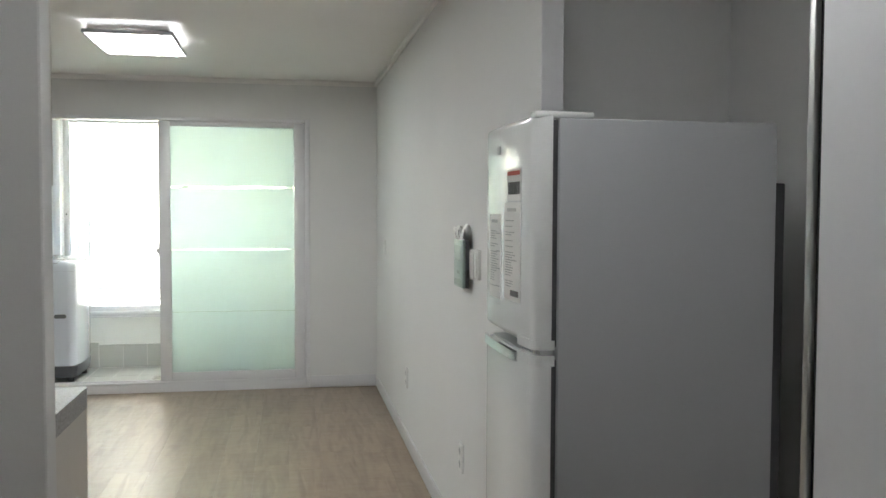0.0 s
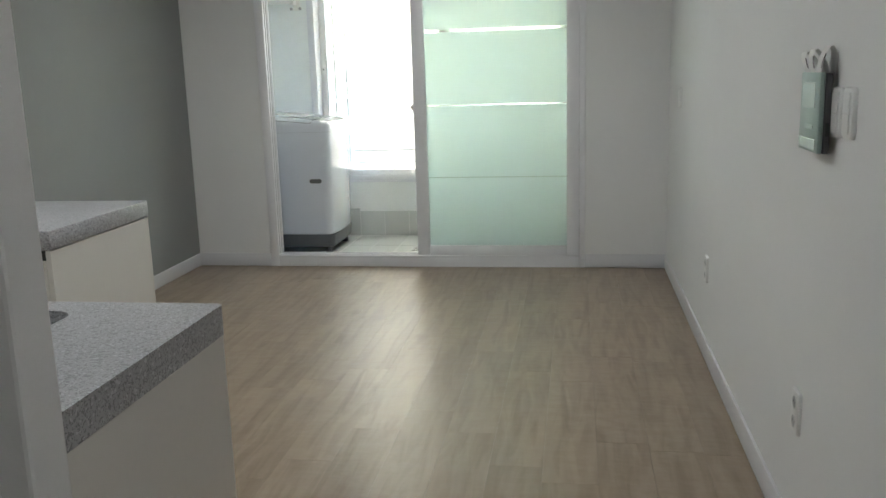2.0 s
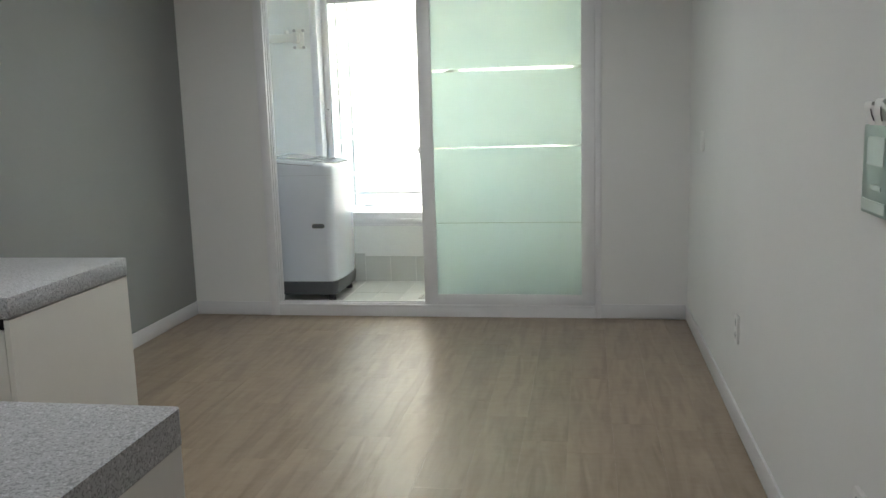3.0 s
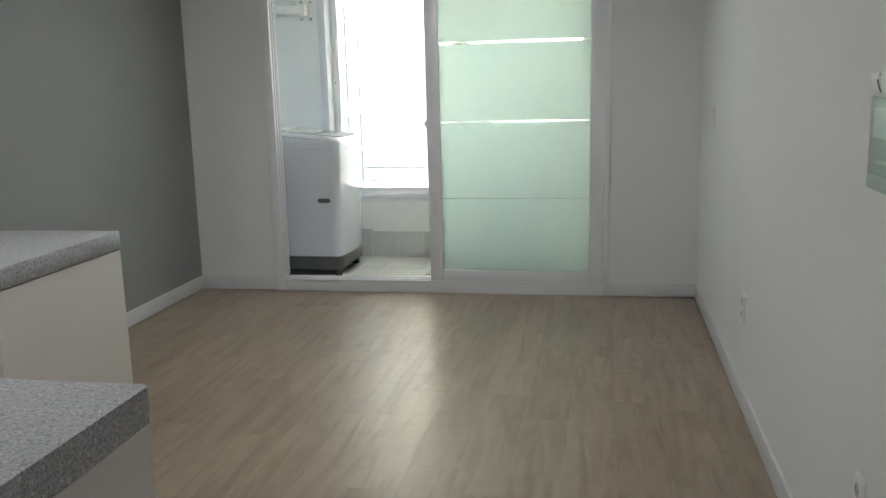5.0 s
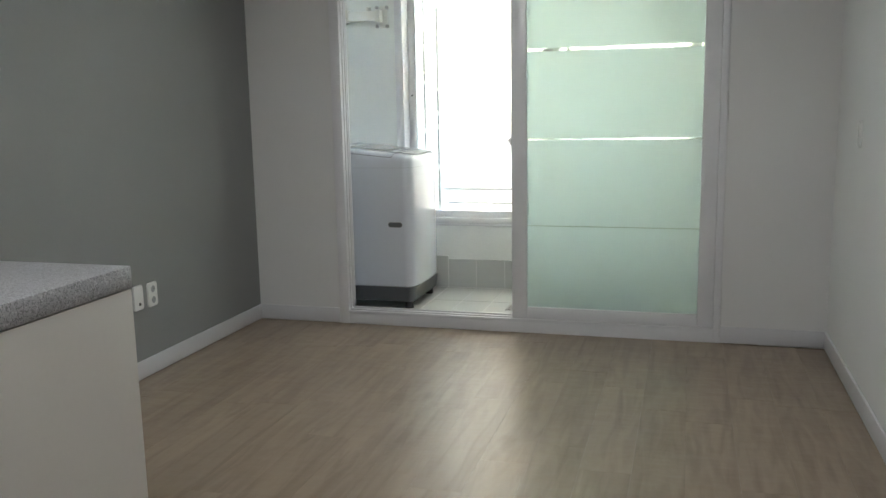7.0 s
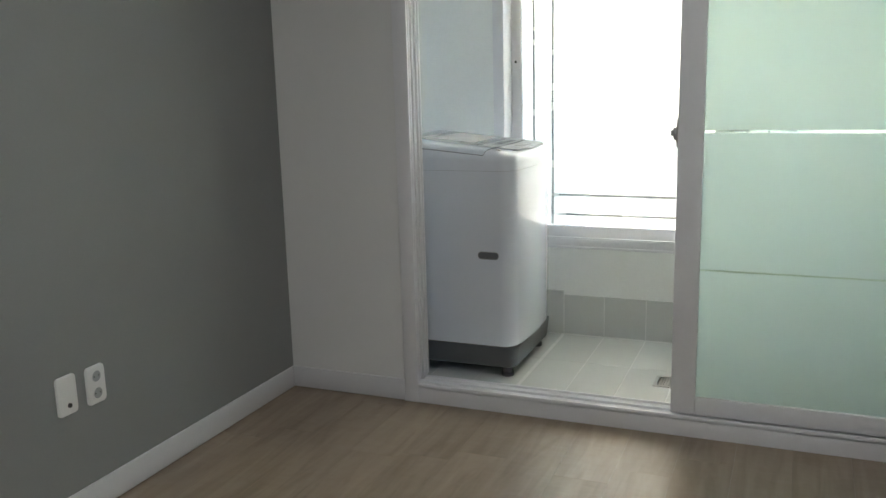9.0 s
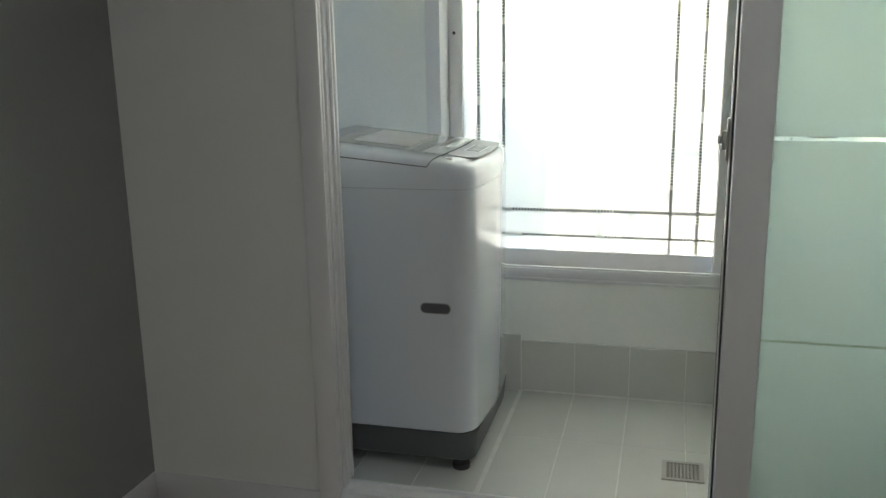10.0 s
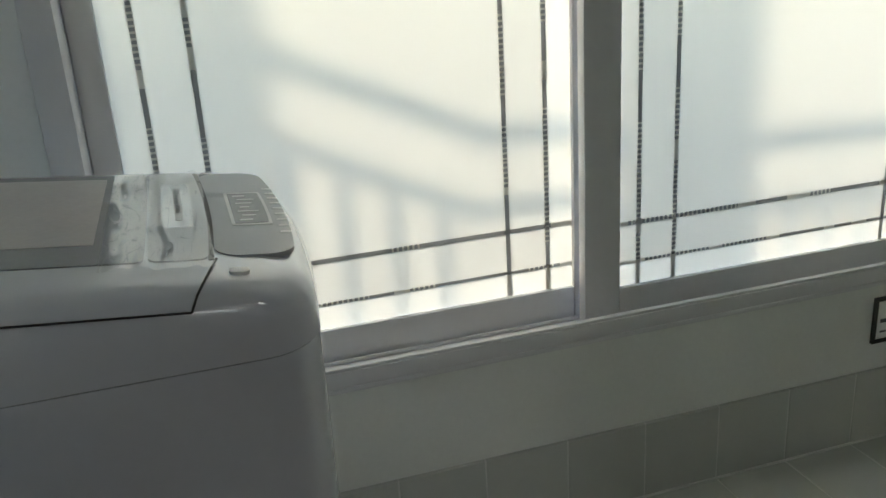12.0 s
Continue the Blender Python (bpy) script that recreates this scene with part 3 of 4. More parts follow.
wpart("drain", cyl((-1.08, 1.50, CT - 0.2195), (-1.08, 1.50, CT - 0.213), 0.045, 20), M_CHROME, sink, "round steel strainer")

wall_cab = empty("wall_cabinet", "white wall cabinet hung over the sink worktop", "cabinet", at=(-1.2, 1.25, 1.46))
wpart("body", box(-2.39, -0.428, 1.103, 1.362, 1.466, 2.2, bevel=0.002), M_CAB, wall_cab)
for i in range(4):
    wpart("door", box(-2.39 + i * 0.4905 + 0.0015, -2.39 + (i + 1) * 0.4905 - 0.0015, 1.3635, 1.3825, 1.462, 2.2, bevel=0.002), M_CAB, wall_cab)

# ---- refrigerator ----
FR = pose(0.747, 0.937, 0, 0, 0, 1.3)
fridge = empty("refrigerator", "pale grey two-door refrigerator with glossy doors, standing in an alcove", "refrigerator")
fridge.matrix_basis = FR
FW, FD, FH = 0.463, 0.540, 1.612   # width, body depth, height


def fpart(name, bm, material, parent=fridge, label="", smooth=False):
    return part(name, bm, material, parent, label, smooth)


fpart("body", box(0.0, FD, 0, FW, 0.035, FH, bevel=0.006), M_FRSIDE, smooth=True)
fpart("rear_cover", box(FD + 0.001, FD + 0.035, 0.02, FW - 0.02, 0.08, FH - 0.14, bevel=0.004), M_RUBBER, label="black rear cover")
fpart("door_seal", boxes((-0.014, -0.0005, 0.010, FW - 0.010, 0.09, 1.066), (-0.014, -0.0005, 0.010, FW - 0.010, 1.096, FH - 0.004)), M_RUBBER, label="dark rubber door seal")
fpart("hinge_cover", boxes((-0.055, 0.085, 0.006, 0.05, FH + 0.0005, FH + 0.016), bevel=0.005), M_FRIDGE, smooth=True)
fpart("kick_plate", box(-0.02, -0.001, 0.015, FW - 0.015, 0.02, 0.085), M_RUBBER)
for fx, fy in ((0.05, 0.05), (0.05, FW - 0.05), (FD - 0.05, 0.05), (FD - 0.05, FW - 0.05)):
    fpart("foot", cyl((fx, fy, 0), (fx, fy, 0.036), 0.02), M_RUBBER)


def front_x(y, inset=0.0):
    """The bowed door front, rounded at both edges."""
    u = (y / FW) * 2 - 1
    x = -0.052 - 0.010 * (1 - u * u)
    r, d = 0.036, min(y, FW - y)
    if d < r:
        x += r - math.sqrt(max(0.0, r * r - (r - d) ** 2))
    return x + inset


def door_plan(inset=0.0, n=26):
    ys = [FW * (0.5 - 0.5 * math.cos(math.pi * i / n)) for i in range(n + 1)]
    pts = [(front_x(min(max(y, 0.0005), FW - 0.0005), inset), y + (inset if y < FW / 2 else -inset)) for y in ys]
    return [(-0.015, inset), *pts, (-0.015, FW - inset)]


def fridge_door(name, z0, z1, label=""):
    rings = []
    for z, ins in ((z0, 0.006), (z0 + 0.005, 0.001), (z0 + 0.012, 0), (z1 - 0.012, 0), (z1 - 0.005, 0.001), (z1, 0.006)):
        rings.append([(x, y, z) for x, y in door_plan(ins)])
    return fpart(name, loft(rings), M_FRIDGE, label=label, smooth=True)


up = fridge_door("upper_door", 1.102, FH + 0.006, "glossy pale freezer door")
low = fridge_door("lower_door", 0.085, 1.064, "glossy pale refrigerator door")


def front_strip(y0, y1, z0, z1, out, thick, n=14):
    """A band that follows the bowed front."""
    a = [y0 + (y1 - y0) * i / n for i in range(n + 1)]
    ring = [(front_x(y) - out, y) for y in a] + [(front_x(y) - out + thick, y) for y in reversed(a)]
    return prism(ring, z0, z1)


fpart("grip", front_strip(0.117, FW - 0.03, 1.064, 1.070, -0.020, 0.045), M_WGREY, low, "grey grip recess")
fpart("grip_lip", front_strip(0.117, FW - 0.02, 1.046, 1.069, 0.007, 0.009), M_CHROME, low, "chrome grip lip")
fpart("hinge_cap", front_strip(0.004, 0.112, 1.052, 1.076, 0.003, 0.03), M_FRIDGE, low)
fpart("hinge_cap", front_strip(0.004, 0.112, 1.089, 1.111, 0.003, 0.03), M_FRIDGE, up)
fpart("hinge_pin", front_strip(0.012, 0.104, 1.0765, 1.0885, -0.006, 0.03), M_CHROME, low)
fpart("logo_badge", front_strip(0.270, 0.300, 1.545, 1.567, 0.002, 0.003, 4), M_INKL, up)


def sheet(name, y0, y1, z0, z1, label, kind):
    ob = empty(name, label, "paper")
    ob.matrix_basis = FR
    part("page", front_strip(y0, y1, z0, z1, 0.0015, 0.001, 8), M_PAPER, ob)
    if kind == "label":
        part("print", front_strip(y0 + 0.006, y1 - 0.006, z1 - 0.016, z1 - 0.006, 0.0022, 0.0005, 4), M_RED, ob, "red heading bar")
        bm = bmesh.new()
        rnd = random.Random(5)
        y = y0 + 0.008
        while y < y1 - 0.01:
            w = rnd.uniform(0.0012, 0.004)
            tmp = front_strip(y, y + w, z0 + 0.015, z0 + 0.045, 0.0022, 0.0005, 1)
            me = bpy.data.meshes.new("tmp")
            tmp.to_mesh(me)
            tmp.free()
            bm.from_mesh(me)
            bpy.data.meshes.remove(me)
            y += w + rnd.uniform(0.001, 0.003)
        part("bars", bm, M_INK, ob)
        return ob
    rnd = random.Random(int(z0 * 1000) + int(y0 * 1000))
    rows = [(y0 + (y1 - y0) * 0.25, y1 - (y1 - y0) * 0.2, z1 - 0.022, 0.008)]
    z = z1 - 0.045
    while z > z0 + 0.03:
        if rnd.random() < 0.22:
            z -= 0.008
        a = y1 - 0.012
        rows.append((a - (y1 - y0 - 0.03) * rnd.uniform(0.45, 0.95), a, z, 0.0022))
        z -= 0.0062
    for i, (a, b, zz, h) in enumerate(rows):
        part("text_line", front_strip(a, b, zz, zz + h, 0.0022, 0.0005, 4), M_INKL, ob)
    if kind == "form":
        for k in range(5):
            zz = z1 - 0.05 - k * 0.045
            part("text_line", front_strip(y0 + 0.008, y0 + 0.05, zz, zz + 0.0025, 0.0024, 0.0005, 3), M_INKL, ob)
    else:
        part("stamp", front_strip(y0 + 0.012, y0 + 0.075, z0 + 0.012, z0 + 0.026, 0.0024, 0.0005, 4), M_INK, ob, "dark printed box")
    return ob


sheet("notice_sheet", 0.262, 0.388, 1.178, 1.395, "white printed notice sheet stuck on the refrigerator door", "form")
sheet("notice_sheet", 0.098, 0.228, 1.186, 1.424, "white printed instruction sheet stuck on the refrigerator door", "text")
sheet("energy_label", 0.098, 0.206, 1.428, 1.505, "white label with red heading and barcode on the refrigerator", "label")

# ---- ceiling lamp ----
LX, LY = 0.465, 0.66


def led_lamp(cx, cy, label, light):
    lamp = empty("ceiling_lamp", label, "ceiling lamp", "ceiling lamps")
    x0, x1, y0, y1 = -LX / 2, LX / 2, -LY / 2, LY / 2
    part("tray", box(x0 + 0.024, x1 - 0.024, y0 + 0.024, y1 - 0.024, -0.0515, 0, bevel=0.004), M_CHROME, lamp, "mirrored metal tray", smooth=True)
    part("rim", boxes((x0, x1, y0, y0 + 0.012, -0.069, -0.048), (x0, x1, y1 - 0.012, y1, -0.069, -0.048), (x0, x0 + 0.012, y0 + 0.012, y1 - 0.012, -0.069, -0.048), (x1 - 0.012, x1, y0 + 0.012, y1 - 0.012, -0.069, -0.048), bevel=0.003), M_ACRYL, lamp, smooth=True)
    # Unseen plate, added so the diffuser hardly lights the ceiling.
    part("light_block", box(x0 + 0.019, x1 - 0.019, y0 + 0.019, y1 - 0.019, -0.0525, -0.0518), M_PLATE, lamp)
    part("diffuser", box(x0 + 0.013, x1 - 0.013, y0 + 0.013, y1 - 0.013, -0.067, -0.053, bevel=0.001), light, lamp, "glowing white diffuser")
    for fx in (x0 + 0.06, x0 + 0.17, x1 - 0.17, x1 - 0.06):
        for fy in (y0 + 0.02, y1 - 0.02):
            part("clip", cyl((fx, fy, -0.074), (fx, fy, -0.048), 0.009, 10), M_CHROME, lamp)
    lamp.location = (cx, cy, ZC)
    return lamp


led_lamp(-0.688, 4.262, "square white LED ceiling lamp with a clear acrylic rim, switched on", M_LED)
# Out of view: inferred from the bright worktop and side wall, form assumed.
led_lamp(-1.0, 2.25, "unseen kitchen ceiling lamp, inferred from the lit worktop, switched on", M_LED_KITCHEN_UNSEEN)
# Unseen fill lamp, added to brighten the refrigerator side and alcove.
led_lamp(0.40, 0.35, "added fill lamp out of view in the hallway, square LED, switched on", M_LED_HALL_FILL)

# ---- wall plates ----


def plate_base(name, x, y, z, w, h, side, label, category, group=""):
    """A wall plate on a wall that faces along x; side -1 faces west."""
    ob = empty(name, label, category, group)
    ob.matrix_basis = Matrix.Translation((x, y, z)) @ (pose(0, 0, 0, 0, 0, 180) if side < 0 else Matrix())
    rings = []
    for d, ins in ((0.0, 0.0), (0.006, 0.0), (0.010, 0.003)):
        rings.append([(d, a, b) for a, b in rrect(-w / 2 + ins, w / 2 - ins, -h / 2 + ins, h / 2 - ins, 0.012, 5)])
    part("cover", loft(rings), M_PLATE, ob, smooth=True)
    return ob


def outlet(x, y, z, side, label):
    ob = plate_base("wall_outlet", x, y, z, 0.074, 0.120, side, label, "outlet", "wall outlets")
    for dz in (-0.027, 0.027):
        ring = []
        for d, r in ((0.0105, 0.021), (0.0115, 0.020), (0.0115, 0.0175), (0.0103, 0.0172)):
            ring.append([(d, r * math.cos(2 * math.pi * i / 20), dz + r * math.sin(2 * math.pi * i / 20)) for i in range(20)])
        part("socket_ring", loft(ring, cap=False), M_PLATE, ob, smooth=True)
        part("socket_well", cyl((0.0101, 0, dz), (0.0106, 0, dz), 0.0172, 20), M_WGREY, ob)
        for dy in (-0.0095, 0.0095):
            part("pin_hole", cyl((0.0104, dy, dz), (0.0109, dy, dz), 0.0026, 8), M_DARK, ob)
    return ob


def rocker(x, y, z, side, label, rockers=2, group="light switches"):
    ob = plate_base("light_switch", x, y, z, 0.072, 0.112, side, label, "light switch", group)
    h = 0.092 / rockers
    for i in range(rockers):
        c = -0.046 + h * (i + 0.5)
        part("rocker", box(0.0101, 0.0135, -0.020, 0.020, c - h / 2 + 0.001, c + h / 2 - 0.001, bevel=0.0015), M_PLATE, ob)
    return ob


outlet(XR, 4.116, 0.409, -1, "white double wall outlet low on the white wall")
outlet(XR, 2.474, 0.401, -1, "white double wall outlet above the baseboard")
outlet(XL, 4.800, 0.396, 1, "white double wall outlet on the grey wall")
tv = plate_base("antenna_outlet", XL, 4.685, 0.401, 0.074, 0.120, 1, "white antenna wall plate on the grey wall", "outlet")
part("jack", cyl((0.010, 0, -0.03), (0.016, 0, -0.03), 0.007, 12), M_DARK, tv, "dark round jack")
part("panel", box(0.0101, 0.0115, -0.024, 0.024, -0.045, 0.05, bevel=0.001), M_PLATE, tv)
rocker(XR, 5.299, 1.130, -1, "white light switch near the room corner", 1)
rocker(XR, 2.268, 1.200, -1, "white rocker light switch beside the controller")
rocker(XR, 2.180, 1.203, -1, "white rocker light switch beside the refrigerator")

# ---- wall controller ----
ctl = empty("wall_controller", "green-grey wall controller with pale display and loose ribbon strap", "controller", at=(XR, 2.3128, 1.1975))
wpart("back_case", box(0.8125, 0.8270, 2.2863, 2.4542, 1.1050, 1.2879, bevel=0.003), M_RUBBER, ctl, "black back case")
wpart("front_case", box(0.8000, 0.8120, 2.2870, 2.4564, 1.1050, 1.2900, bevel=0.004), M_GREEN, ctl, smooth=True)
wpart("display", box(0.7980, 0.7998, 2.3206, 2.4228, 1.2081, 1.2666, bevel=0.001), M_LCD, ctl, "pale display")
wpart("button_row", box(0.7980, 0.7998, 2.3295, 2.3902, 1.1582, 1.1688, bevel=0.001), M_LCD, ctl)
wpart("flap", box(0.7975, 0.7998, 2.3016, 2.4418, 1.1124, 1.1369, bevel=0.001), M_LCD, ctl)
wpart("side_button", box(0.8140, 0.8240, 2.2782, 2.2861, 1.1443, 1.1762, bevel=0.002), M_DARK, ctl)
wpart("mount", box(0.8275, 0.8398, 2.345, 2.435, 1.130, 1.265, bevel=0.002), M_RUBBER, ctl)


def strap(y, lean, h, out=0.0):
    """A folded paper strip looping over the case."""
    pts = []
    for i in range(15):
        a = math.pi * i / 14
        pts.append((0.8180 - 0.016 * math.cos(a), 1.2879 + (h if 0 < i < 14 else 0) * math.sin(a)))
    bm = bmesh.new()
    row = [[bm.verts.new((x + o * 0.4 - out * (z - 1.2879), y + s + lean * (z - 1.2879), z + o)) for s in (-0.022, 0.022)] for o in (0.0, 0.0012) for x, z in pts]
    k = len(pts)
    for base in (0, k):
        for i in range(k - 1):
            a, b = row[base + i], row[base + i + 1]
            bm.faces.new((a[0], a[1], b[1], b[0]))
    for i in range(k - 1):
        for s in (0, 1):
            bm.faces.new((row[i][s], row[i + 1][s], row[k + i + 1][s], row[k + i][s]))
    return wpart("strap", bm, M_PAPER, ctl, "white folded paper strap", smooth=True)


for y, lean, h, out in ((2.3191, -0.05, 0.060, -0.10), (2.3644, 0.10, 0.054, 0.25), (2.4053, 0.18, 0.048, 0.45)):
    st = strap(y, lean, h, out)
    stripe = bmesh.new()
    for sx in (-1,):
        z0, z1 = 1.2985, 1.2879 + h * 0.72
        p = [(0.8180 + sx * 0.0172 * k - out * (z - 1.2879), y - 0.0222 + lean * (z - 1.2879), z) for z, k in ((z0, 0.95), ((z0 + z1) / 2, 0.9), (z1, 0.7))]
        for a, b in zip(p, p[1:]):
            add_cyl(stripe, a, b, 0.0013, 6)
    wpart("strap_stripe", stripe, M_INK, st, "dark strap edge")

# ---- washing machine ----
WMX0, WMX1, WMY0, WMY1 = -2.052, -1.474, 6.176, 6.748
washer = empty("washing_machine", "white top-loading washing machine with plastic wrap on its lid", "washing machine", at=((WMX0 + WMX1) / 2, (WMY0 + WMY1) / 2, BZ))


def bowed(x, y):
    """The front bulges: its middle stands proud of its corners."""
    u = (y - (WMY0 + WMY1) / 2) / ((WMY1 - WMY0) / 2)
    k = max(0.0, (x - WMX0) / (WMX1 - WMX0) - 0.6) / 0.4
    return x + k * (0.004 - 0.026 * u * u)


def ring3(ins, z, r, tilt=0.0):
    return [(bowed(x, y), y, z + tilt * (WMX1 - x)) for x, y in rrect(WMX0 + ins, WMX1 - ins, WMY0 + ins, WMY1 - ins, r, 8, 10)]


wpart("cabinet", loft([ring3(0.012, 0.169, 0.05), ring3(0.003, 0.175, 0.058), ring3(0.0, 0.189, 0.06), ring3(0.0, 0.9118, 0.06)]), M_WASHER, washer, smooth=True)
wpart("seam", loft([ring3(0.0015, 0.9119, 0.06), ring3(0.0015, 0.9135, 0.06)]), M_SEAMGREY, washer)
TILT, TOPZ = 0.105, 0.989
top = wpart("top_cover", loft([ring3(-0.001, 0.9136, 0.06), ring3(-0.001, 0.946, 0.06, 0.05), ring3(0.003, 0.964, 0.06, 0.085), ring3(0.011, 0.975, 0.06, TILT), ring3(0.026, 0.983, 0.06, TILT), ring3(0.050, 0.9875, 0.06, TILT), ring3(0.078, TOPZ, 0.045, TILT)]), M_WASHER, washer, smooth=True)


def on_top(x0, x1, y0, y1, z0, z1, r=0.01, n=5):
    base = lambda x: TOPZ + TILT * (WMX1 - x)
    return loft([[(bowed(x, y), y, base(x) + z) for x, y in rrect(x0, x1, y0, y1, r, n, 8)] for z in (z0, z1)])


lid = wpart("lid", on_top(-1.937, -1.658, WMY0 + 0.082, WMY1 - 0.07, -0.004, 0.0014, 0.012), M_LID, washer, "smoked grey lid")
wpart("lid_back", on_top(-2.012, -1.943, WMY0 + 0.082, WMY1 - 0.07, -0.004, 0.0014, 0.012), M_WGREY, washer, "grey rear lid panel")
wpart("lid_sheet", on_top(-1.892, -1.712, WMY0 + 0.15, WMY1 - 0.10, 0.0016, 0.0022, 0.004), M_LIDSHEET, lid, "pale flat sheet on the lid")
front = wpart("lid_front", on_top(-1.653, -1.589, WMY0 + 0.082, WMY1 - 0.07, -0.004, 0.0018, 0.012), M_PANEL, washer, "pale grey lid front with a grip slot", smooth=True)
# The slot is a flat dark plate, its shade put into the colour.
wpart("grip_slot", on_top(-1.625, -1.616, WMY0 + 0.235, WMY0 + 0.40, 0.0024, 0.0029, 0.003), M_BASE, front, "dark plate for the shaded grip slot")
wpart("grip_frame", on_top(-1.64, -1.604, WMY0 + 0.205, WMY0 + 0.43, 0.0019, 0.0023, 0.006), M_WASHER, front)
wpart("control_panel", on_top(-1.582, -1.493, WMY0 + 0.090, WMY1 - 0.074, -0.004, 0.0014, 0.030, 8), M_PANEL, washer, "grey control panel", smooth=True)
wpart("control_label", on_top(-1.556, -1.516, WMY0 + 0.212, WMY0 + 0.362, 0.0019, 0.0023, 0.003), M_LABEL, washer, "grey printed display field")
wpart("control_label_edge", on_top(-1.56, -1.512, WMY0 + 0.205, WMY0 + 0.369, 0.0015, 0.0019, 0.004), M_PLATE, washer, "white printed outline")
for i in range(7):
    yb = WMY0 + 0.226 + 0.020 * i
    wpart("print_mark", on_top(-1.55 + 0.004 * (i % 2), -1.534 + 0.005 * (i % 3), yb - 0.003, yb + 0.003, 0.0024, 0.0027, 0.001, 2), M_PLATE, washer)
for i in range(9):
    yb = WMY0 + 0.170 + 0.027 * i
    wpart("button", on_top(-1.506, -1.493, yb - 0.0035, yb + 0.0035, 0.0015, 0.0019, 0.002, 3), M_PLATE, washer)
wpart("start_button", on_top(-1.567, -1.545, WMY0 + 0.040, WMY0 + 0.056, -0.006, -0.0005, 0.006), M_PLATE, washer)


def wrinkled(x0, x1, y0, y1, n=26, m=34):
    """Crumpled clear wrap laid over the lid's front edge."""
    bm = bmesh.new()
    rows = []
    for i in range(n + 1):
        row = []
        for j in range(m + 1):
            x, y = x0 + (x1 - x0) * i / n, y0 + (y1 - y0) * j / m
            ridge = noise.noise(Vector((x * 55, y * 12, 2.0))) * 0.0065 + noise.noise(Vector((x * 90 + y * 30, y * 40, 7.0))) * 0.003
            row.append(bm.verts.new((x + ridge * 0.5, y, TOPZ + TILT * (WMX1 - x) + 0.0048 + max(-0.0018, ridge))))
        rows.append(row)
    for i in range(n):
        for j in range(m):
            bm.faces.new((rows[i][j], rows[i + 1][j], rows[i + 1][j + 1], rows[i][j + 1]))
    return bm


wpart("plastic_wrap", wrinkled(-1.702, -1.586, WMY0 + 0.05, WMY1 - 0.075), M_FILMWRAP, washer, "crumpled clear plastic wrap", smooth=True)
# The lid gaps are raised dark strips instead of shaded grooves.
wpart("lid_gap", on_top(-1.589, -1.583, WMY0 + 0.080, WMY1 - 0.07, 0.0002, 0.0016, 0.001, 2), M_DARK, washer, "dark strip for the shaded lid gap")
# side edge line of the lid
edge = [(x, WMY0 + 0.0012, 0.962 + 0.098 * (WMX1 - x)) for x in (-1.982, -1.9, -1.8, -1.7, -1.618)] + [(-1.610, WMY0 + 0.011, 0.976 + TILT * 0.136), (-1.602, WMY0 + 0.026, 0.984 + TILT * 0.128), (-1.594, WMY0 + 0.050, 0.9885 + TILT * 0.120), (-1.5855, WMY0 + 0.082, TOPZ + 0.001 + TILT * 0.1115)]
bm = bmesh.new()
for p, q in zip(edge, edge[1:]):
    add_cyl(bm, p, q, 0.0013, 6)
wpart("side_gap", bm, M_DARK, washer, "dark line for the shaded gap along the lid edge")
# carrying grip in the side: a dark plate stands for the shaded recess
grip = rrect(-1.643, -1.556, 0.549, 0.577, 0.0135, 6)
wpart("carry_grip", loft([[(x, WMY0 - 0.0016, z) for x, z in grip], [(x, WMY0 + 0.001, z) for x, z in grip]]), M_BASE, washer, "dark plate for the shaded carrying grip recess")
g2 = rrect(-1.646, -1.553, 0.546, 0.580, 0.0165, 6)
wpart("grip_rim", loft([[(x, WMY0 - 0.0009, z) for x, z in g2], [(x, WMY0 + 0.001, z) for x, z in g2]]), M_WGREY, washer)
wpart("base_frame", loft([[(x, y, z) for x, y in rrect(WMX0 + i, WMX1 - i, WMY0 + i, WMY1 - i, 0.04, 6)] for z, i in ((0.075, 0.028), (0.080, 0.022), (0.168, 0.012))]), M_BASE, washer, "dark grey plastic base", smooth=True)
for fx in (WMX0 + 0.075, WMX1 - 0.075):
    for fy in (WMY0 + 0.085, WMY1 - 0.05):
        bm = cyl((fx, fy, BZ + 0.014), (fx, fy, 0.078), 0.022, 12, 0.03)
        add_cyl(bm, (fx, fy, BZ), (fx, fy, BZ + 0.016), 0.027, 14)
        wpart("foot", bm, M_RUBBER, washer, smooth=True)

# ---- wall bracket on the balcony ----
br = empty("wall_bracket", "white metal swing-arm wall bracket bolted to the balcony wall", "bracket", at=(-1.898, BY1, 1.883))
wpart("plate", boxes((-1.926, -1.873, BY1 - 0.006, BY1, 1.808, 1.958), bevel=0.002), M_BRACKET, br)
for bx in (-1.943, -1.873):
    for bz in (1.821, 1.945):
        wpart("bolt", cyl((bx, BY1 - 0.018, bz), (bx, BY1, bz), 0.012, 8), M_LATCH, br, "dark bolt head")
for lz in (1.815, 1.937):
    wpart("lug", boxes((-1.958, -1.858, BY1 - 0.008, BY1 - 0.0005, lz, lz + 0.014), bevel=0.002), M_BRACKET, br)
wpart("arm", box(-2.133, -1.923, BY1 - 0.075, BY1 - 0.035, 1.858, 1.918, bevel=0.004), M_BRACKET, br, smooth=True)
wpart("arm_mount", box(-1.938, -1.903, BY1 - 0.075, BY1 - 0.006, 1.848, 1.928, bevel=0.003), M_BRACKET, br)
wpart("joint", cyl((-2.143, BY1 - 0.055, 1.845), (-2.143, BY1 - 0.055, 1.931), 0.022, 14), M_BRACKET, br, smooth=True)
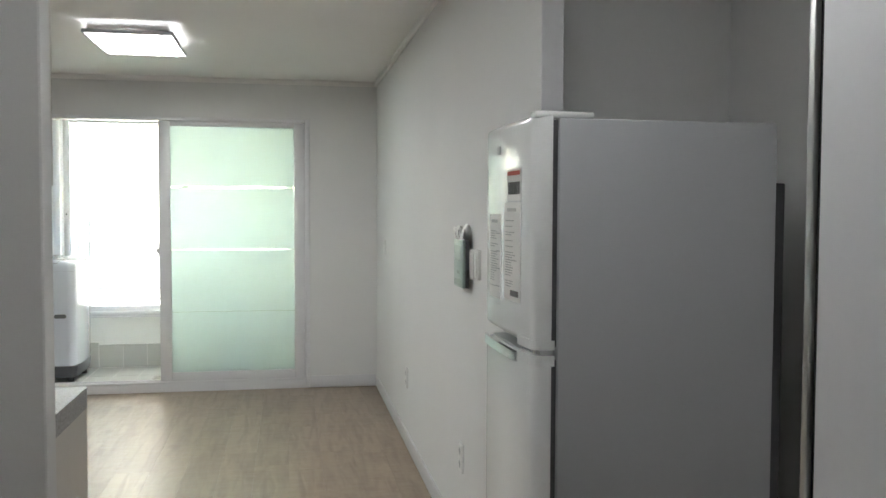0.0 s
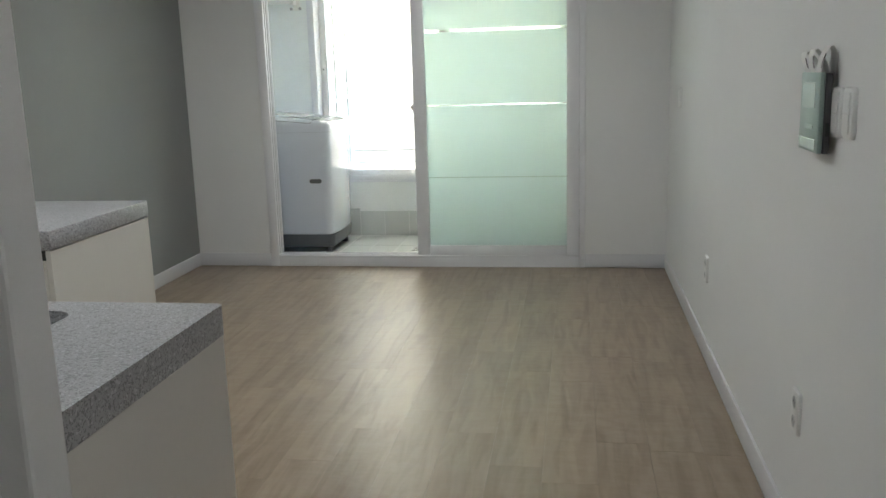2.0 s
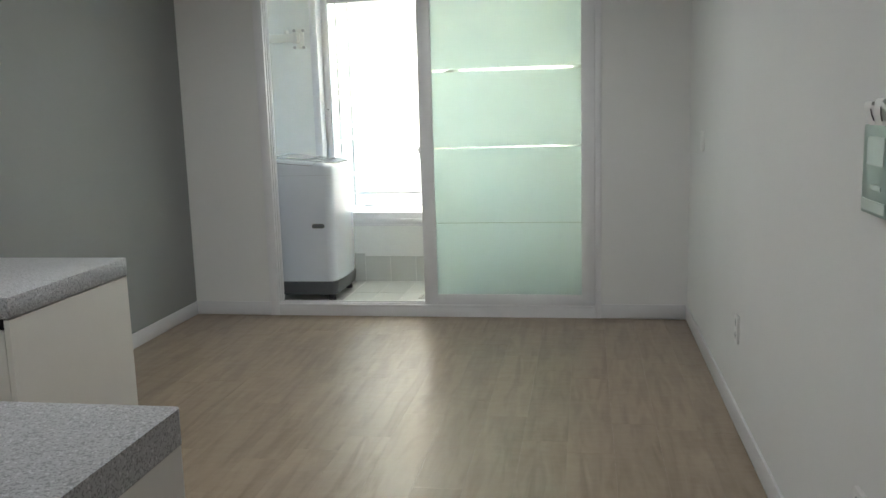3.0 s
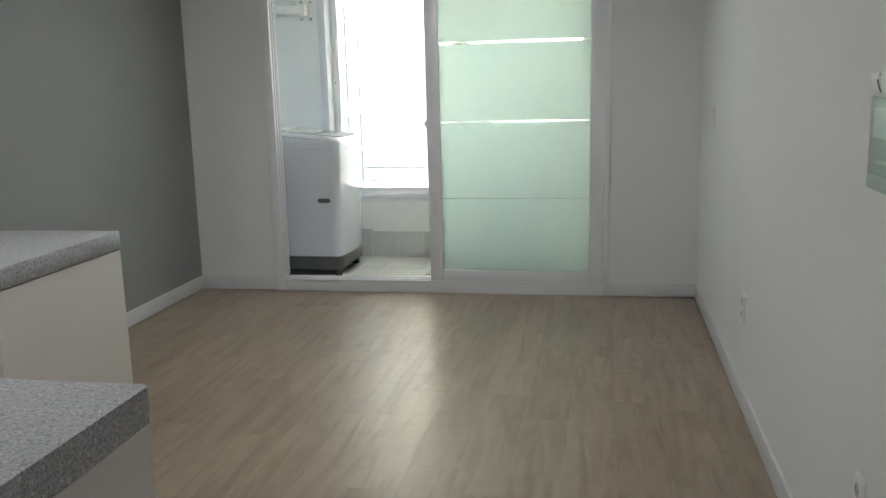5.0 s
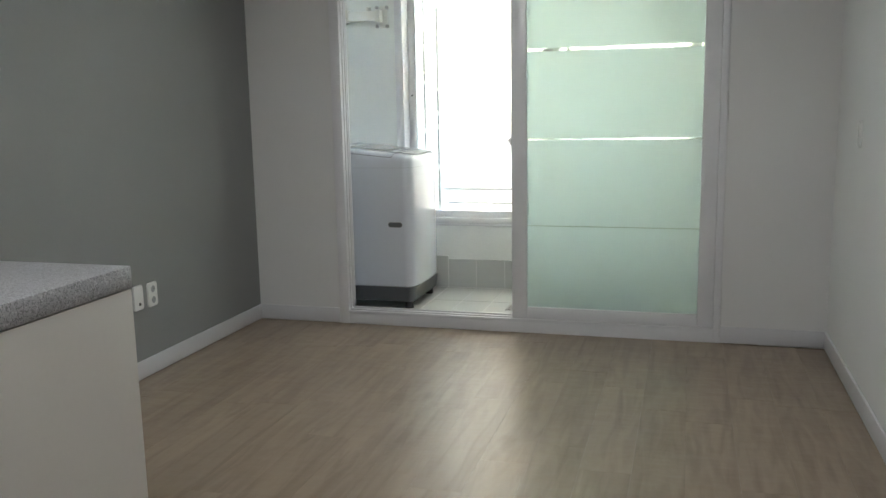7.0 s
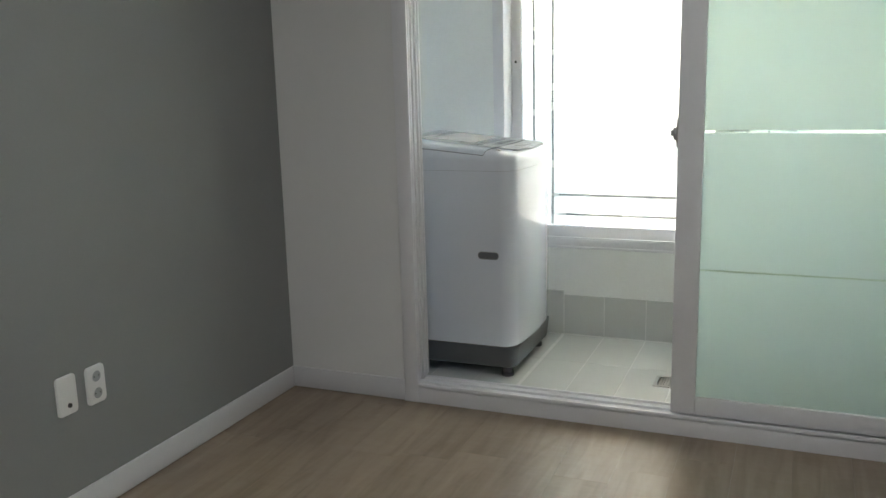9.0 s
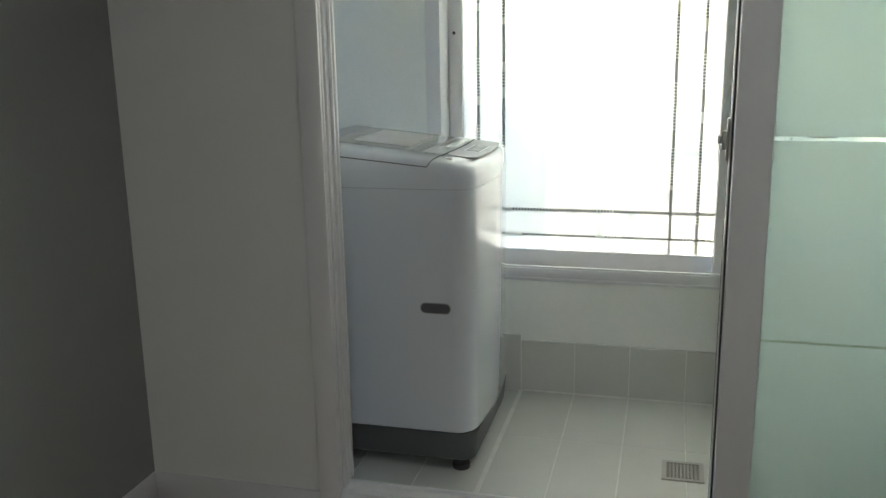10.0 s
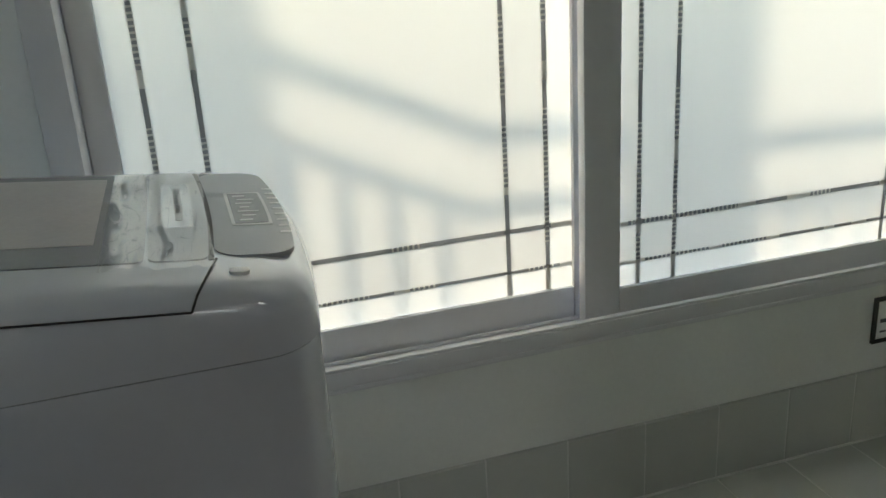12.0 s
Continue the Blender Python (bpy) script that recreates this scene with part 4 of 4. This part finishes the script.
wpart("joint_cap", boxes((-2.193, -2.158, BY1 - 0.085, BY1 - 0.03, 1.833, 1.938), bevel=0.003), M_BRACKET, br)
wpart("hook", cyl((-1.988, BY1 - 0.055, 1.918), (-1.988, BY1 - 0.055, 1.945), 0.016, 10), M_BRACKET, br)

# Dark slab where the joint is only in shade.
wpart("joint_gap", box(-2.156, -2.148, BY1 - 0.083, BY1 - 0.032, 1.843, 1.933), M_RUBBER, br, "dark slab for the shaded joint gap")

# ---- balcony details ----
fd = empty("floor_drain", "square perforated steel floor drain in the balcony tiles", "drain", at=(-0.88, 6.374, BZ))
bm = bmesh.new()
DRX, DRY, DS = -0.942, 6.312, 0.125
add_box(bm, DRX, DRX + DS, DRY, DRY + 0.014, BZ, BZ + 0.005)
add_box(bm, DRX, DRX + DS, DRY + DS - 0.014, DRY + DS, BZ, BZ + 0.005)
add_box(bm, DRX, DRX + 0.014, DRY + 0.014, DRY + DS - 0.014, BZ, BZ + 0.005)
add_box(bm, DRX + DS - 0.014, DRX + DS, DRY + 0.014, DRY + DS - 0.014, BZ, BZ + 0.005)
for i in range(1, 9):
    c = 0.014 + i * (DS - 0.028) / 9
    add_box(bm, DRX + c - 0.0025, DRX + c + 0.0025, DRY + 0.014, DRY + DS - 0.014, BZ + 0.001, BZ + 0.004)
    add_box(bm, DRX + 0.014, DRX + DS - 0.014, DRY + c - 0.0025, DRY + c + 0.0025, BZ + 0.0012, BZ + 0.0042)
wpart("grate", bm, M_LATCH, fd)
# A dark plate stands for the unlit drain hole.
wpart("well", box(DRX + 0.010, DRX + DS - 0.010, DRY + 0.010, DRY + DS - 0.010, BZ - 0.002, BZ + 0.0006), M_DARK, fd, "dark plate for the shaded drain opening")
sg = empty("wall_sign", "small white sign with a black frame on the balcony wall", "sign", at=(0.02, BY1, 0.3600))
wpart("frame", boxes((-0.031, 0.121, BY1 - 0.010, BY1, 0.2980, 0.3080), (-0.031, 0.121, BY1 - 0.010, BY1, 0.4120, 0.4220), (-0.031, -0.021, BY1 - 0.010, BY1, 0.3080, 0.4120), (0.111, 0.121, BY1 - 0.010, BY1, 0.3080, 0.4120), bevel=0.002), M_DARK, sg, "black frame")
wpart("face", box(-0.0205, 0.1105, BY1 - 0.006, BY1 - 0.001, 0.3085, 0.4115), M_PAPER, sg)
wpart("print", boxes((-0.009, 0.016, BY1 - 0.0068, BY1 - 0.006, 0.3520, 0.3620), (-0.007, 0.011, BY1 - 0.0068, BY1 - 0.006, 0.3250, 0.3300)), M_INK, sg)

# ---- tiles and planks ----


def piece_mesh(name, sx, sy, sz, material, bevel):
    """A slab with its top edges eased, origin at its centre."""
    bm = bmesh.new()
    b = bevel
    loft_rings = [[(x, y, z) for x, y in ((-sx / 2 + i, -sy / 2 + i), (sx / 2 - i, -sy / 2 + i), (sx / 2 - i, sy / 2 - i), (-sx / 2 + i, sy / 2 - i))] for z, i in ((-sz / 2, 0), (sz / 2 - b, 0), (sz / 2, b))]
    bm = loft(loft_rings)
    me = bpy.data.meshes.new(name)
    bmesh.ops.recalc_face_normals(bm, faces=bm.faces[:])
    bm.to_mesh(me)
    bm.free()
    me.materials.append(material)
    return me


def lay(name, me, parent, m):
    ob = new(name, me)
    ob.parent = parent
    ob.matrix_basis = m
    return ob


bfloor = bpy.data.objects["balcony_floor"]
bskirt = [o for o in bpy.data.objects if o.name.startswith("baseboard") and "grout" in o["label"]][0]
GX = -1.469
tile = piece_mesh("floor_tile", 0.1955, 0.398, 0.012, M_TILE, 0.0012)
tile_cut = piece_mesh("floor_tile", 0.1955, 0.078, 0.012, M_TILE, 0.0012)
for i in range(-6, 12):
    cx = GX + 0.2 * (i + 0.5)
    if cx > 0.83 or cx < -2.52:
        continue
    for cy in (6.314, 6.716):
        lay("floor_tile", tile, bfloor, Matrix.Translation((cx, cy, BZ - 0.006)))
    lay("floor_tile", tile_cut, bfloor, Matrix.Translation((cx, 6.073, BZ - 0.006)))
skirt = piece_mesh("wall_tile", 0.1965, 0.1965, 0.010, M_TILE, 0.0012)
skirt_tall = piece_mesh("wall_tile", 0.1965, 0.2185, 0.010, M_TILE, 0.0012)
for i in range(-6, 12):
    cx = GX + 0.2 * (i + 0.5)
    if cx > 0.83 or cx < -2.52:
        continue
    tall = i < 0
    me, h = (skirt_tall, 0.2185) if tall else (skirt, 0.1965)
    lay("wall_tile", me, bskirt, Matrix.Translation((cx, BY1 - 0.006 - (0.003 if tall else 0), BZ + 0.003 + h / 2)) @ pose(0, 0, 0, 90, 0, 0))

part("caulk_strip", box(GX - 0.008, GX + 0.007, BY0 + 0.002, BY1 - 0.012, BZ - 0.001, BZ + 0.0015, bevel=0.0007), M_GROUT, bfloor, "white sealant joint")
part("caulk_strip", box(GX + 0.008, XR - 0.004, BY1 - 0.0165, BY1 - 0.0115, BZ - 0.001, BZ + 0.004, bevel=0.001), M_GROUT, bfloor, "white sealant joint")
PW, PL = 0.182, 0.94
plank = piece_mesh("plank", PW - 0.0004, PL - 0.0004, 0.006, M_WOOD, 0.0004)
rnd = random.Random(11)
cols = int((AX - XL) / PW) + 1
for c in range(cols):
    x = XL + PW * (c + 0.5)
    shift = rnd.random() * PL
    y = YF - 0.002 + shift
    while y > YB:
        y1, y0 = min(y, YF - 0.002), max(y - PL, YB)
        y -= PL
        if y1 - y0 < 0.06:
            continue
        if y0 < -1.3 and x < HX0 - 0.1:
            continue
        if x < HX0 - 0.1 and y1 < 1.1:
            continue
        full = abs(y1 - y0 - PL) < 1e-4
        me = plank if full else piece_mesh("plank", PW - 0.0004, y1 - y0 - 0.0004, 0.006, M_WOOD, 0.0004)
        lay("plank", me, floor, Matrix.Translation((x, (y0 + y1) / 2, -0.003)))
